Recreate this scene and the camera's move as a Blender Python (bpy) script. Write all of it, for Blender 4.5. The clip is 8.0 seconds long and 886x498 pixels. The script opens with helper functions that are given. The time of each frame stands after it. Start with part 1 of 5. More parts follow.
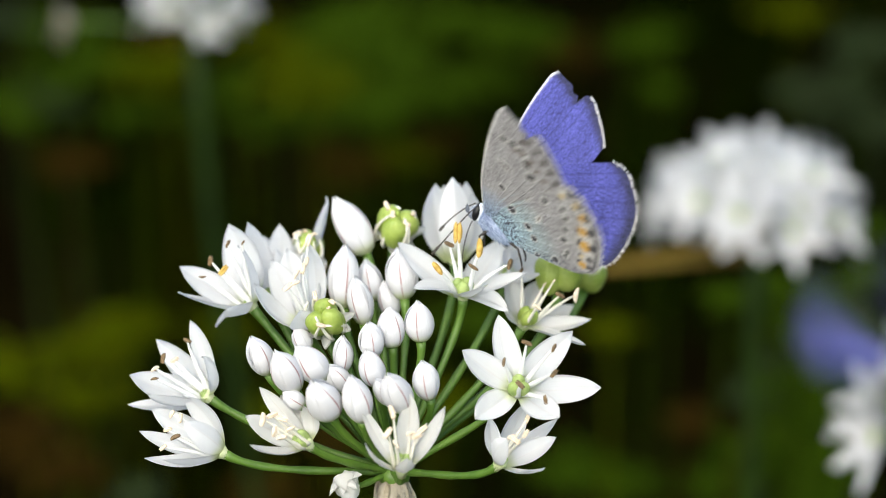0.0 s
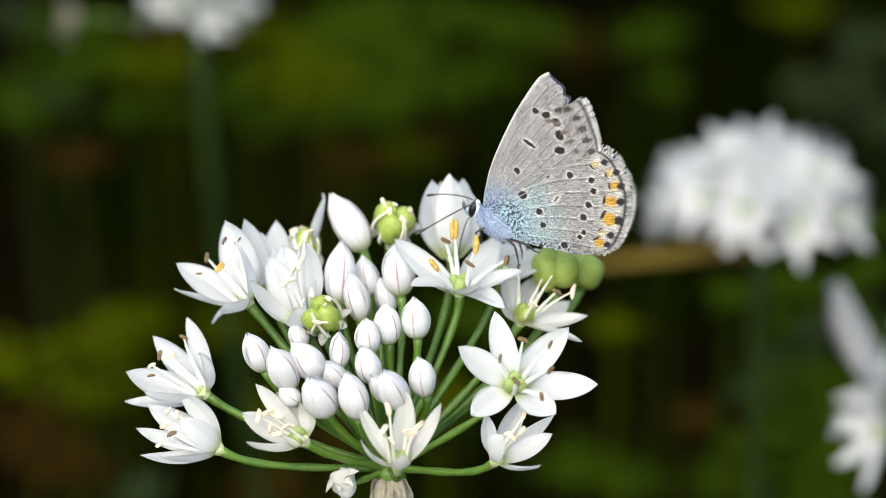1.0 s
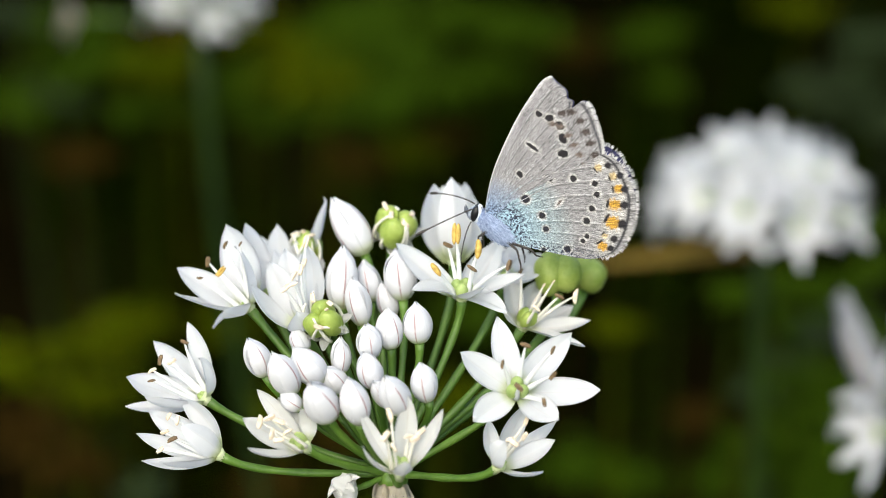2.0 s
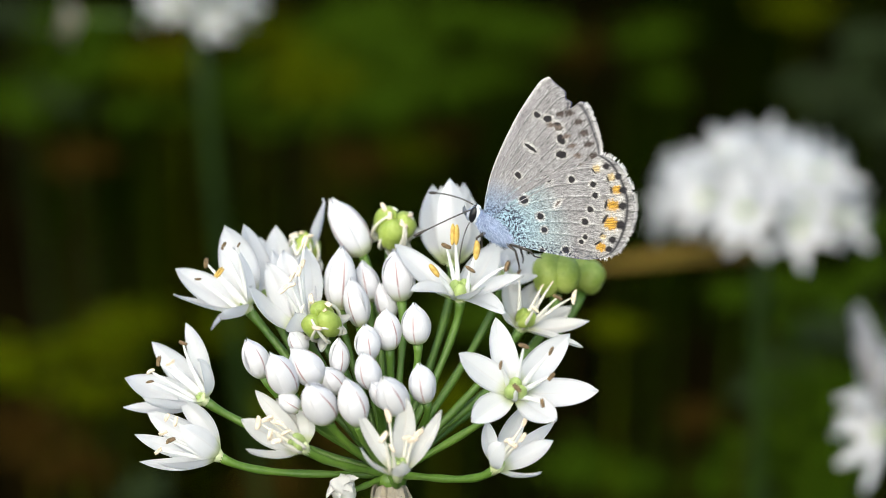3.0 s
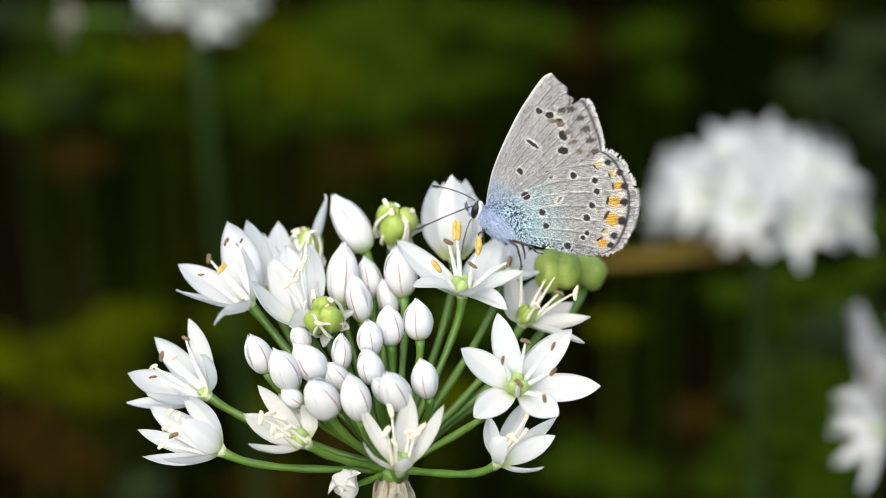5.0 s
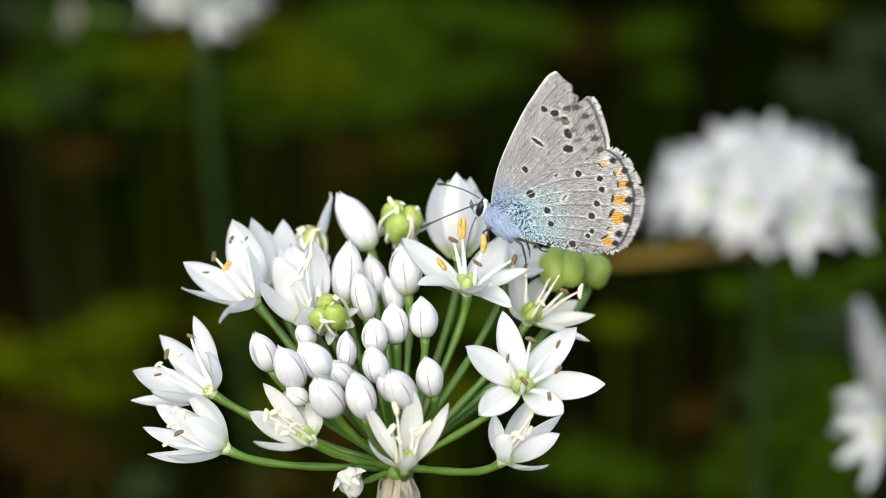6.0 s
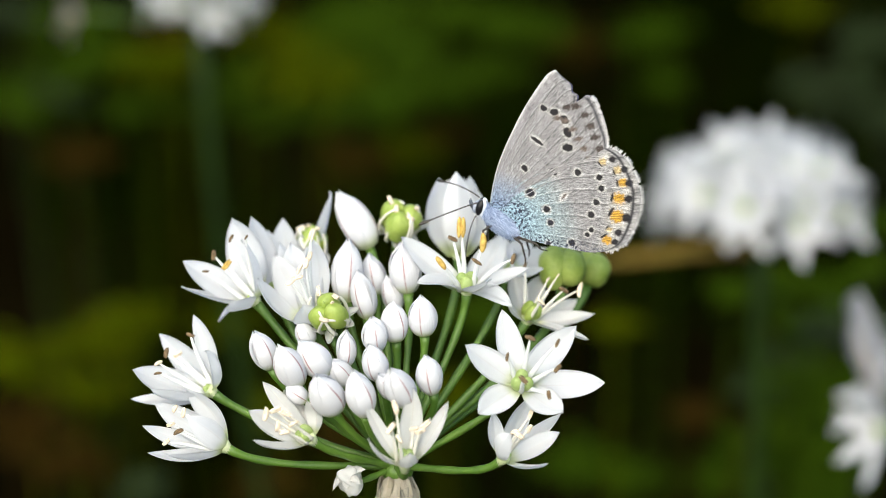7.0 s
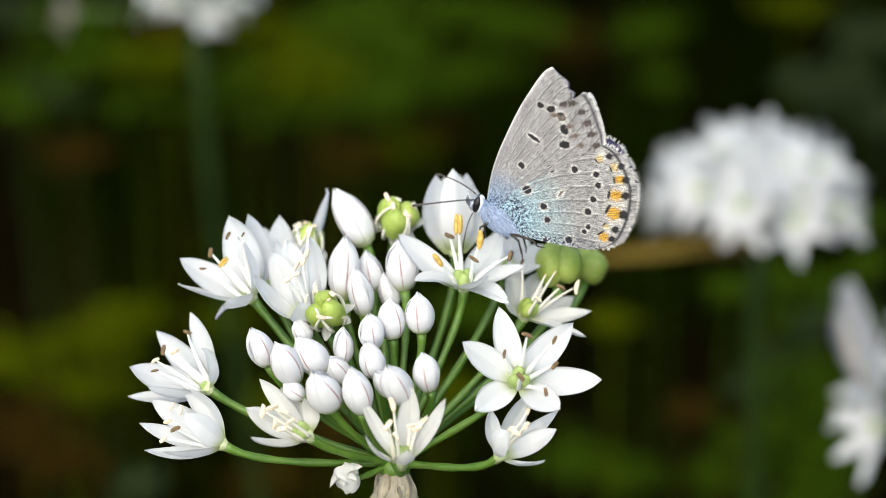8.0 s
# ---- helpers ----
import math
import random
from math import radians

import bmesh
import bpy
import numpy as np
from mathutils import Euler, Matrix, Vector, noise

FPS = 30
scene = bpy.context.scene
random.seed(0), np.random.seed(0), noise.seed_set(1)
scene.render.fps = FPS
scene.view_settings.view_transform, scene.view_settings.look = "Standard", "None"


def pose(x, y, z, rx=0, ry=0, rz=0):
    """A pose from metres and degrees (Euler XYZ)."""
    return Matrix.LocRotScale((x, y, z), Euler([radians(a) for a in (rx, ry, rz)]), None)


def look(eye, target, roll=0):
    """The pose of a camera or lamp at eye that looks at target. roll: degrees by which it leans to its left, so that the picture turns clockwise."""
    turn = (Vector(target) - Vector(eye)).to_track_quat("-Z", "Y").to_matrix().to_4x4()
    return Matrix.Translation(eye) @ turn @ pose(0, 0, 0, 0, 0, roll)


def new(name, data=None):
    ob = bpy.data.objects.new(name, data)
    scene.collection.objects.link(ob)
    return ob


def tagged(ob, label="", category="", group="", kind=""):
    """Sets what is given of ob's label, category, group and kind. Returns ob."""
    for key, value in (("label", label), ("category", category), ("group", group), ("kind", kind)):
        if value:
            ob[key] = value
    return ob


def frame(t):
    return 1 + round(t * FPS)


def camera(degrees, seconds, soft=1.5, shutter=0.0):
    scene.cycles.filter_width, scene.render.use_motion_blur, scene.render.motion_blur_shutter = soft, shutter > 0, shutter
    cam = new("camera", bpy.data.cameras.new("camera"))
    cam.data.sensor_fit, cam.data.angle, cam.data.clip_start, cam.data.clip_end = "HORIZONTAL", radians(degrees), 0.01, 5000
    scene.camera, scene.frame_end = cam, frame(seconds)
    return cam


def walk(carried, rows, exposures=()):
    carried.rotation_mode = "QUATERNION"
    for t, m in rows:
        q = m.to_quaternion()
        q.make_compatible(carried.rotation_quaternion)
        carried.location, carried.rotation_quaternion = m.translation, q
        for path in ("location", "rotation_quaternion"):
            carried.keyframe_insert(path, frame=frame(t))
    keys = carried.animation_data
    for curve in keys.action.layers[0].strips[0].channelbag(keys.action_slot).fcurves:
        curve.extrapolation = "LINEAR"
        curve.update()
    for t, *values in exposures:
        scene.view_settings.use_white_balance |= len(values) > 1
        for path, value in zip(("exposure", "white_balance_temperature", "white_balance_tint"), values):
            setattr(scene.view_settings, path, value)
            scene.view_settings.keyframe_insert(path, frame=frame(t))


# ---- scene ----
# A close shot, about 9 cm wide at the flower head. Camera looks 22 degrees down.
TILT, EYE, FOCUS = -22.0, 0.5266, 0.1962
cam = camera(26.0, 8.0, soft=0.6, shutter=0.8)
cam.data.dof.use_dof, cam.data.dof.focus_distance, cam.data.dof.aperture_fstop = True, FOCUS, 14.0

# small shake of the tripod: seconds, yaw, pitch (degrees)
SHAKE = [(0.0, -0.135, 0.10), (0.5, 0.0, 0.085), (1.0, 0.0, -0.017), (1.5, 0.017, -0.03), (3.0, 0.05, 0.0), (3.5, 0.067, 0.067),
         (4.0, 0.05, 0.05), (4.5, 0.0, 0.0), (6.0, 0.067, -0.085), (6.5, 0.10, -0.085), (7.0, 0.034, -0.10), (7.5, -0.034, -0.22), (8.0, -0.085, -0.186)]
walk(cam, [(t, pose(0, 0, EYE, 90 + TILT + pitch, 0, yaw)) for t, yaw, pitch in SHAKE])

# ---- light: bright overcast sky, a wide soft sun high over the camera's left shoulder ----
world = bpy.data.worlds.new("sky")
scene.world = world
world.use_nodes = True
sky = world.node_tree.nodes.new("ShaderNodeTexSky")
sky.sky_type, sky.sun_disc, sky.sun_elevation, sky.sun_rotation = "NISHITA", False, radians(47), radians(202)
sky.air_density, sky.dust_density, sky.ozone_density = 1.0, 4.0, 1.0
world.node_tree.links.new(sky.outputs[0], world.node_tree.nodes["Background"].inputs[0])
world.node_tree.nodes["Background"].inputs[1].default_value = 0.15
sun = new("sun", bpy.data.lights.new("sun", "SUN"))
sun.data.energy, sun.data.angle, sun.data.color = 1.25, radians(100), (1.0, 0.985, 0.95)
sun.matrix_world = look((-0.35, -0.85, 1.0), (0, 0, 0))
scene.view_settings.exposure = 0.97
scene.view_settings.use_white_balance = True
scene.view_settings.white_balance_temperature, scene.view_settings.white_balance_tint = 6560, 2.0


# ---- materials ----
def nodes_of(name):
    m = bpy.data.materials.new(name)
    m.use_nodes = True
    return m, m.node_tree.nodes, m.node_tree.links, m.node_tree.nodes["Principled BSDF"]


def surface(name, dark, light, scale, rough=0.5, bump=0.1, fine=6.0, glow_through=0.0, island=0.0, sheen=0.0, stretch=(1, 1, 1), piece=0.0, gloss=0.5):
    """Two-scale mottled material; scale is features per metre; glow_through: share of light that passes (leaves, petals)."""
    m, n, l, b = nodes_of(name)
    co = n.new("ShaderNodeTexCoord")
    mp = n.new("ShaderNodeMapping")
    mp.inputs["Scale"].default_value = stretch
    l.new(co.outputs["Object"], mp.inputs["Vector"])
    big, small = n.new("ShaderNodeTexNoise"), n.new("ShaderNodeTexNoise")
    for tex, s in ((big, scale), (small, scale * fine)):
        tex.inputs["Scale"].default_value, tex.inputs["Detail"].default_value = s, 4
        l.new(mp.outputs[0], tex.inputs["Vector"])
    both = n.new("ShaderNodeMath")
    both.operation = "MULTIPLY_ADD"
    both.inputs[1].default_value = 0.35
    l.new(small.outputs[0], both.inputs[0])
    l.new(big.outputs[0], both.inputs[2])
    last = both.outputs[0]
    for kind, amount in (("island", island), ("piece", piece)):
        if amount:
            src = n.new("ShaderNodeNewGeometry" if kind == "island" else "ShaderNodeObjectInfo")
            add = n.new("ShaderNodeMath")
            add.operation = "MULTIPLY_ADD"
            add.inputs[1].default_value = amount
            l.new(src.outputs["Random Per Island" if kind == "island" else "Random"], add.inputs[0])
            l.new(last, add.inputs[2])
            last = add.outputs[0]
    span = island + piece
    ramp = n.new("ShaderNodeMapRange")
    ramp.inputs[1].default_value, ramp.inputs[2].default_value = 0.40, 0.95 + span
    l.new(last, ramp.inputs[0])
    mix = n.new("ShaderNodeMix")
    mix.data_type = "RGBA"
    mix.inputs[6].default_value, mix.inputs[7].default_value = (*dark, 1), (*light, 1)
    l.new(ramp.outputs[0], mix.inputs[0])
    l.new(mix.outputs[2], b.inputs["Base Color"])
    b.inputs["Roughness"].default_value = rough
    b.inputs["Sheen Weight"].default_value = sheen
    b.inputs["Specular IOR Level"].default_value = gloss
    if bump:
        bp = n.new("ShaderNodeBump")
        bp.inputs["Strength"].default_value, bp.inputs["Distance"].default_value = bump, 0.3 / scale
        l.new(small.outputs[0], bp.inputs["Height"])
        l.new(bp.outputs[0], b.inputs["Normal"])
    if glow_through:
        tr, mx = n.new("ShaderNodeBsdfTranslucent"), n.new("ShaderNodeMixShader")
        l.new(mix.outputs[2], tr.inputs[0])
        mx.inputs[0].default_value = glow_through
        l.new(b.outputs[0], mx.inputs[1])
        l.new(tr.outputs[0], mx.inputs[2])
        l.new(mx.outputs[0], n["Material Output"].inputs[0])
    return m


def petal_material(name, body, vein, foot, rib_width, rib_strength, through_share=0.60):
    """Petal: soft white, a coloured midrib along u = 0.5, green foot at v = 0, fine lengthwise veins."""
    m, n, l, b = nodes_of(name)
    uv = n.new("ShaderNodeUVMap")
    uv.uv_map = "UVMap"
    sep = n.new("ShaderNodeSeparateXYZ")
    l.new(uv.outputs[0], sep.inputs[0])

    def calc(op, a, bb=None, c=None):
        k = n.new("ShaderNodeMath")
        k.operation = op
        for i, v in enumerate((a, bb, c)):
            if v is None:
                continue
            if isinstance(v, (int, float)):
                k.inputs[i].default_value = v
            else:
                l.new(v, k.inputs[i])
        return k.outputs[0]

    def span(v, a, bb):
        k = n.new("ShaderNodeMapRange")
        k.interpolation_type = "SMOOTHSTEP"
        k.inputs[1].default_value, k.inputs[2].default_value = a, bb
        l.new(v, k.inputs[0])
        return k.outputs[0]

    u, v = sep.outputs[0], sep.outputs[1]
    wob = n.new("ShaderNodeTexNoise")
    wob.inputs["Scale"].default_value = 900
    co = n.new("ShaderNodeTexCoord")
    l.new(co.outputs["Object"], wob.inputs["Vector"])
    off = calc("ABSOLUTE", calc("SUBTRACT", u, 0.5))
    rib = calc("SUBTRACT", 1.0, span(off, rib_width * 0.3, rib_width))
    rib = calc("MULTIPLY", rib, calc("SUBTRACT", 1.0, span(v, 0.70, 1.0)))
    rib = calc("MULTIPLY", rib, calc("MULTIPLY", span(wob.outputs[0], 0.15, 0.5), rib_strength))
    base = calc("SUBTRACT", 1.0, span(v, 0.0, 0.27))
    wave = calc("SINE", calc("MULTIPLY", u, 75.0))
    tone = n.new("ShaderNodeMix")
    tone.data_type = "RGBA"
    tone.inputs[6].default_value = (*[c * 0.93 for c in body], 1)
    tone.inputs[7].default_value = (*body, 1)
    l.new(wob.outputs[0], tone.inputs[0])
    last = tone.outputs[2]
    for fac, colour in ((rib, vein), (base, foot)):
        k = n.new("ShaderNodeMix")
        k.data_type = "RGBA"
        l.new(fac, k.inputs[0])
        l.new(last, k.inputs[6])
        k.inputs[7].default_value = (*colour, 1)
        last = k.outputs[2]
    l.new(last, b.inputs["Base Color"])
    b.inputs["Roughness"].default_value = 0.45
    bp = n.new("ShaderNodeBump")
    bp.inputs["Strength"].default_value, bp.inputs["Distance"].default_value = 0.22, 0.00005
    l.new(calc("MULTIPLY_ADD", wob.outputs[0], 3.0, calc("MULTIPLY", wave, 0.6)), bp.inputs["Height"])
    l.new(bp.outputs[0], b.inputs["Normal"])
    tr, mx = n.new("ShaderNodeBsdfTranslucent"), n.new("ShaderNodeMixShader")
    l.new(last, tr.inputs[0])
    mx.inputs[0].default_value = through_share
    l.new(b.outputs[0], mx.inputs[1])
    l.new(tr.outputs[0], mx.inputs[2])
    l.new(mx.outputs[0], n["Material Output"].inputs[0])
    return m


def wing_material(name, rough, sheen):
    """Scaled wing: colours from the wing's own pattern, strewn with dark or pale scales where 'dust' says."""
    m, n, l, b = nodes_of(name)
    pat, dust = n.new("ShaderNodeAttribute"), n.new("ShaderNodeAttribute")
    pat.attribute_name, dust.attribute_name = "pattern", "dust"
    co = n.new("ShaderNodeTexCoord")
    tex = n.new("ShaderNodeTexNoise")
    tex.inputs["Scale"].default_value, tex.inputs["Detail"].default_value = 5600, 3
    fine = n.new("ShaderNodeTexNoise")
    fine.inputs["Scale"].default_value, fine.inputs["Detail"].default_value = 1.0, 4
    streak = n.new("ShaderNodeAttribute")
    streak.attribute_name = "grain"
    l.new(co.outputs["Object"], tex.inputs["Vector"])
    l.new(streak.outputs["Vector"], fine.inputs["Vector"])
    th = n.new("ShaderNodeMapRange")
    th.inputs[1].default_value, th.inputs[2].default_value = 0.49, 0.56
    l.new(tex.outputs[0], th.inputs[0])
    mul = n.new("ShaderNodeMath")
    mul.operation = "MULTIPLY"
    l.new(th.outputs[0], mul.inputs[0])
    l.new(dust.outputs["Fac"], mul.inputs[1])
    dark = n.new("ShaderNodeMix")
    dark.data_type = "RGBA"
    l.new(mul.outputs[0], dark.inputs[0])
    l.new(pat.outputs["Color"], dark.inputs[6])
    dark.inputs[7].default_value = (0.02, 0.025, 0.05, 1)
    var = n.new("ShaderNodeMapRange")
    var.inputs[1].default_value, var.inputs[2].default_value, var.inputs[3].default_value, var.inputs[4].default_value = 0.36, 0.64, 0.52, 1.36
    l.new(fine.outputs[0], var.inputs[0])
    speck = n.new("ShaderNodeTexNoise")
    speck.inputs["Scale"].default_value, speck.inputs["Detail"].default_value = 9000, 2
    l.new(co.outputs["Object"], speck.inputs["Vector"])
    spread = n.new("ShaderNodeMapRange")
    spread.inputs[1].default_value, spread.inputs[2].default_value, spread.inputs[3].default_value, spread.inputs[4].default_value = 0.34, 0.66, 0.62, 1.34
    l.new(speck.outputs[0], spread.inputs[0])
    tone = n.new("ShaderNodeMath")
    tone.operation = "MULTIPLY"
    l.new(var.outputs[0], tone.inputs[0])
    l.new(spread.outputs[0], tone.inputs[1])
    hsv = n.new("ShaderNodeHueSaturation")
    l.new(tone.outputs[0], hsv.inputs["Value"])
    l.new(dark.outputs[2], hsv.inputs["Color"])
    l.new(hsv.outputs[0], b.inputs["Base Color"])
    b.inputs["Roughness"].default_value, b.inputs["Sheen Weight"].default_value = rough, sheen
    b.inputs["Specular IOR Level"].default_value = 0.25
    bp = n.new("ShaderNodeBump")
    bp.inputs["Strength"].default_value, bp.inputs["Distance"].default_value = 0.25, 0.00006
    l.new(fine.outputs[0], bp.inputs["Height"])
    l.new(bp.outputs[0], b.inputs["Normal"])
    return m


PETAL = petal_material("white petal", (0.87, 0.875, 0.89), (0.62, 0.52, 0.46), (0.66, 0.72, 0.40), 0.035, 0.12)
PETAL_OLD = petal_material("cream petal", (0.85, 0.845, 0.83), (0.60, 0.50, 0.40), (0.62, 0.66, 0.38), 0.04, 0.2)
BEIGE = petal_material("beige withered petal", (0.66, 0.58, 0.50), (0.46, 0.36, 0.28), (0.55, 0.58, 0.30), 0.05, 0.4)
BUD = petal_material("white bud", (0.825, 0.825, 0.85), (0.36, 0.17, 0.17), (0.54, 0.60, 0.30), 0.034, 0.85, 0.42)
PEDICEL = surface("pedicel green", (0.0426, 0.1008, 0.0112), (0.1176, 0.2128, 0.0291), 250, 0.45, 0.05, stretch=(1, 1, 0.3))
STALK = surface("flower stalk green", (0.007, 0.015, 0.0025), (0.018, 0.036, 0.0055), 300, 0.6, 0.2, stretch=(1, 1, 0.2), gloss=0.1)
OVARY = surface("ovary green", (0.25, 0.36, 0.05), (0.52, 0.61, 0.16), 500, 0.35, 0.2, glow_through=0.35)
OVARY_PALE = surface("pale ovary green", (0.31, 0.43, 0.11), (0.56, 0.66, 0.28), 700, 0.4, 0.2, glow_through=0.35)
CUP = surface("pale green flower foot", (0.42, 0.50, 0.22), (0.66, 0.70, 0.46), 700, 0.45, 0.1, glow_through=0.15)
FILAMENT = surface("cream filament", (0.70, 0.67, 0.57), (0.82, 0.80, 0.72), 900, 0.5, 0.1, glow_through=0.2)
FILAMENT_WHITE = surface("white filament", (0.80, 0.81, 0.80), (0.88, 0.88, 0.87), 900, 0.5, 0.1, glow_through=0.3)
POLLEN = surface("yellow anther", (0.34, 0.20, 0.03), (0.66, 0.46, 0.12), 2500, 0.7, 0.5)
ANTHER = surface("brown anther", (0.05, 0.03, 0.015), (0.22, 0.14, 0.06), 2500, 0.6, 0.5)
ANTHER_PALE = surface("cream anther", (0.56, 0.43, 0.29), (0.80, 0.71, 0.57), 2500, 0.6, 0.4)
BRACT = surface("papery bract", (0.30, 0.26, 0.18), (0.58, 0.52, 0.42), 400, 0.7, 0.4, glow_through=0.3, stretch=(1, 1, 0.2))
UNDERWING = wing_material("grey underwing scales", 0.65, 0.2)
UPPERWING = wing_material("violet blue wing scales", 0.5, 0.1)
FRINGE = surface("white wing fringe", (0.55, 0.53, 0.52), (0.85, 0.84, 0.84), 900, 0.8, 0.0, island=0.5)
FUR = surface("pale blue body hair", (0.06, 0.10, 0.20), (0.60, 0.70, 0.90), 700, 0.8, 0.0, island=1.0)
THORAX = surface("blue grey thorax", (0.08, 0.11, 0.20), (0.24, 0.31, 0.48), 1200, 0.7, 0.3)
CHITIN = surface("dark grey body", (0.03, 0.035, 0.05), (0.14, 0.16, 0.20), 1200, 0.5, 0.3)
LEGS = surface("dark brown legs", (0.008, 0.006, 0.006), (0.045, 0.034, 0.026), 1500, 0.5, 0.3)
EYE_BLACK = surface("black eye", (0.003, 0.003, 0.004), (0.010, 0.010, 0.012), 3000, 0.30, 0.0, gloss=0.3)
SCALES_WHITE = surface("white face scales", (0.55, 0.60, 0.68), (0.85, 0.87, 0.90), 1500, 0.8, 0.2)
SCALES_GREY = surface("blue grey body scales", (0.10, 0.12, 0.18), (0.52, 0.56, 0.66), 3500, 0.8, 0.3)
RUST = surface("rust brown insect", (0.07, 0.02, 0.01), (0.26, 0.08, 0.03), 600, 0.6, 0.3)
# blades near black: deep shade of the bed is put into their colour
BLADE = surface("green blades with shade", (0.0010, 0.0020, 0.0001), (0.0050, 0.0080, 0.0004), 30, 0.7, 0.1, island=0.9, glow_through=0.1, gloss=0.0)
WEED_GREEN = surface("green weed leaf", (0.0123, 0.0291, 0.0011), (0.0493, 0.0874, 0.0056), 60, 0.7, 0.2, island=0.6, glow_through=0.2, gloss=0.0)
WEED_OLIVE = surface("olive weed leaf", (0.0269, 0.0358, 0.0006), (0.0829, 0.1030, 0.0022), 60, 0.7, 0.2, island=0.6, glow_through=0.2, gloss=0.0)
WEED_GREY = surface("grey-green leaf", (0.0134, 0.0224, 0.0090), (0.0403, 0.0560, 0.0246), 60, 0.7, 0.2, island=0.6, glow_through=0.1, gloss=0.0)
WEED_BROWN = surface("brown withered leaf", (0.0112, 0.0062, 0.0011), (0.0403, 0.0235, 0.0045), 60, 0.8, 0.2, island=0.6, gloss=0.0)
DRY = surface("dry olive leaf", (0.0952, 0.0650, 0.0101), (0.1904, 0.1288, 0.0246), 80, 0.7, 0.2, glow_through=0.2, gloss=0.15)
LAWN = surface("mown lawn", (0.012, 0.024, 0.004), (0.045, 0.075, 0.015), 18, 0.9, 0.8, gloss=0.1)
# soil colour darkened to hold the shade between and under the plants
SOIL = surface("soil with shade", (0.0015, 0.0010, 0.0003), (0.006, 0.0045, 0.0012), 25, 0.95, 0.6, gloss=0.0)


# ---- mesh helpers ----
def mesh_of(name, verts, faces, smooth=True, uvs=None):
    me = bpy.data.meshes.new(name)
    me.from_pydata([tuple(v) for v in verts], [], faces)
    if uvs is not None:
        lay = me.uv_layers.new(name="UVMap")
        idx = np.empty(len(me.loops), dtype=np.int32)
        me.loops.foreach_get("vertex_index", idx)
        lay.data.foreach_set("uv", np.asarray(uvs, dtype=np.float32)[idx].ravel())
    if smooth:
        me.polygons.foreach_set("use_smooth", [True] * len(me.polygons))
    me.update()
    return me


def part(name, me, material, parent, label="", m=None):
    """One mesh object under a thing or a part."""
    ob = new(name, me)
    if material is not None and not me.materials:
        me.materials.append(material)
    ob.parent = parent
    if m is not None:
        ob.matrix_basis = m
    if label:
        ob["label"] = label
    return ob


def thing(name, m, label, category, group="", kind=""):
    ob = new(name)
    ob.empty_display_size = 0.01
    ob.matrix_basis = m
    return tagged(ob, label, category, group, kind)


def tube(points, radii, sides=10, caps=True):
    """A tapered tube along points: vertices and faces."""
    pts = [Vector(p) for p in points]
    verts, faces = [], []
    side = None
    for i, p in enumerate(pts):
        d = (pts[min(i + 1, len(pts) - 1)] - pts[max(i - 1, 0)]).normalized()
        if side is None:
            side = d.orthogonal().normalized()
        side = (side - d * side.dot(d)).normalized()
        up = d.cross(side)
        for k in range(sides):
            a = 2 * math.pi * k / sides
            verts.append(p + (side * math.cos(a) + up * math.sin(a)) * radii[i])
    for i in range(len(pts) - 1):
        for k in range(sides):
            a, b = i * sides + k, i * sides + (k + 1) % sides
            faces.append((a, b, b + sides, a + sides))
    if caps:
        faces.append(tuple(range(sides))[::-1])
        faces.append(tuple(range((len(pts) - 1) * sides, len(pts) * sides)))
    return verts, faces


def bezier(a, b, c, d, n):
    a, b, c, d = Vector(a), Vector(b), Vector(c), Vector(d)
    out = []
    for i in range(n + 1):
        t = i / n
        s = 1 - t
        out.append(a * s ** 3 + b * (3 * s * s * t) + c * (3 * s * t * t) + d * t ** 3)
    return out


def joined(*pieces):
    verts, faces = [], []
    for v, f in pieces:
        k = len(verts)
        verts += list(v)
        faces += [tuple(i + k for i in q) for q in f]
    return verts, faces


def ball(centre, radii, nu=14, nv=9, lobes=0, depth=0.0, turn=None):
    """A lobed ellipsoid about its own z axis."""
    verts, faces = [], []
    c = Vector(centre)
    for j in range(nv + 1):
        th = math.pi * j / nv
        for i in range(nu):
            ph = 2 * math.pi * i / nu
            k = 1 - depth * (0.5 + 0.5 * math.cos(lobes * ph)) * math.sin(th) if lobes else 1
            v = Vector((radii[0] * math.sin(th) * math.cos(ph) * k, radii[1] * math.sin(th) * math.sin(ph) * k, -radii[2] * math.cos(th)))
            verts.append(c + (turn @ v if turn else v))
    for j in range(nv):
        for i in range(nu):
            a, b = j * nu + i, j * nu + (i + 1) % nu
            faces.append((a, b, b + nu, a + nu))
    return verts, faces


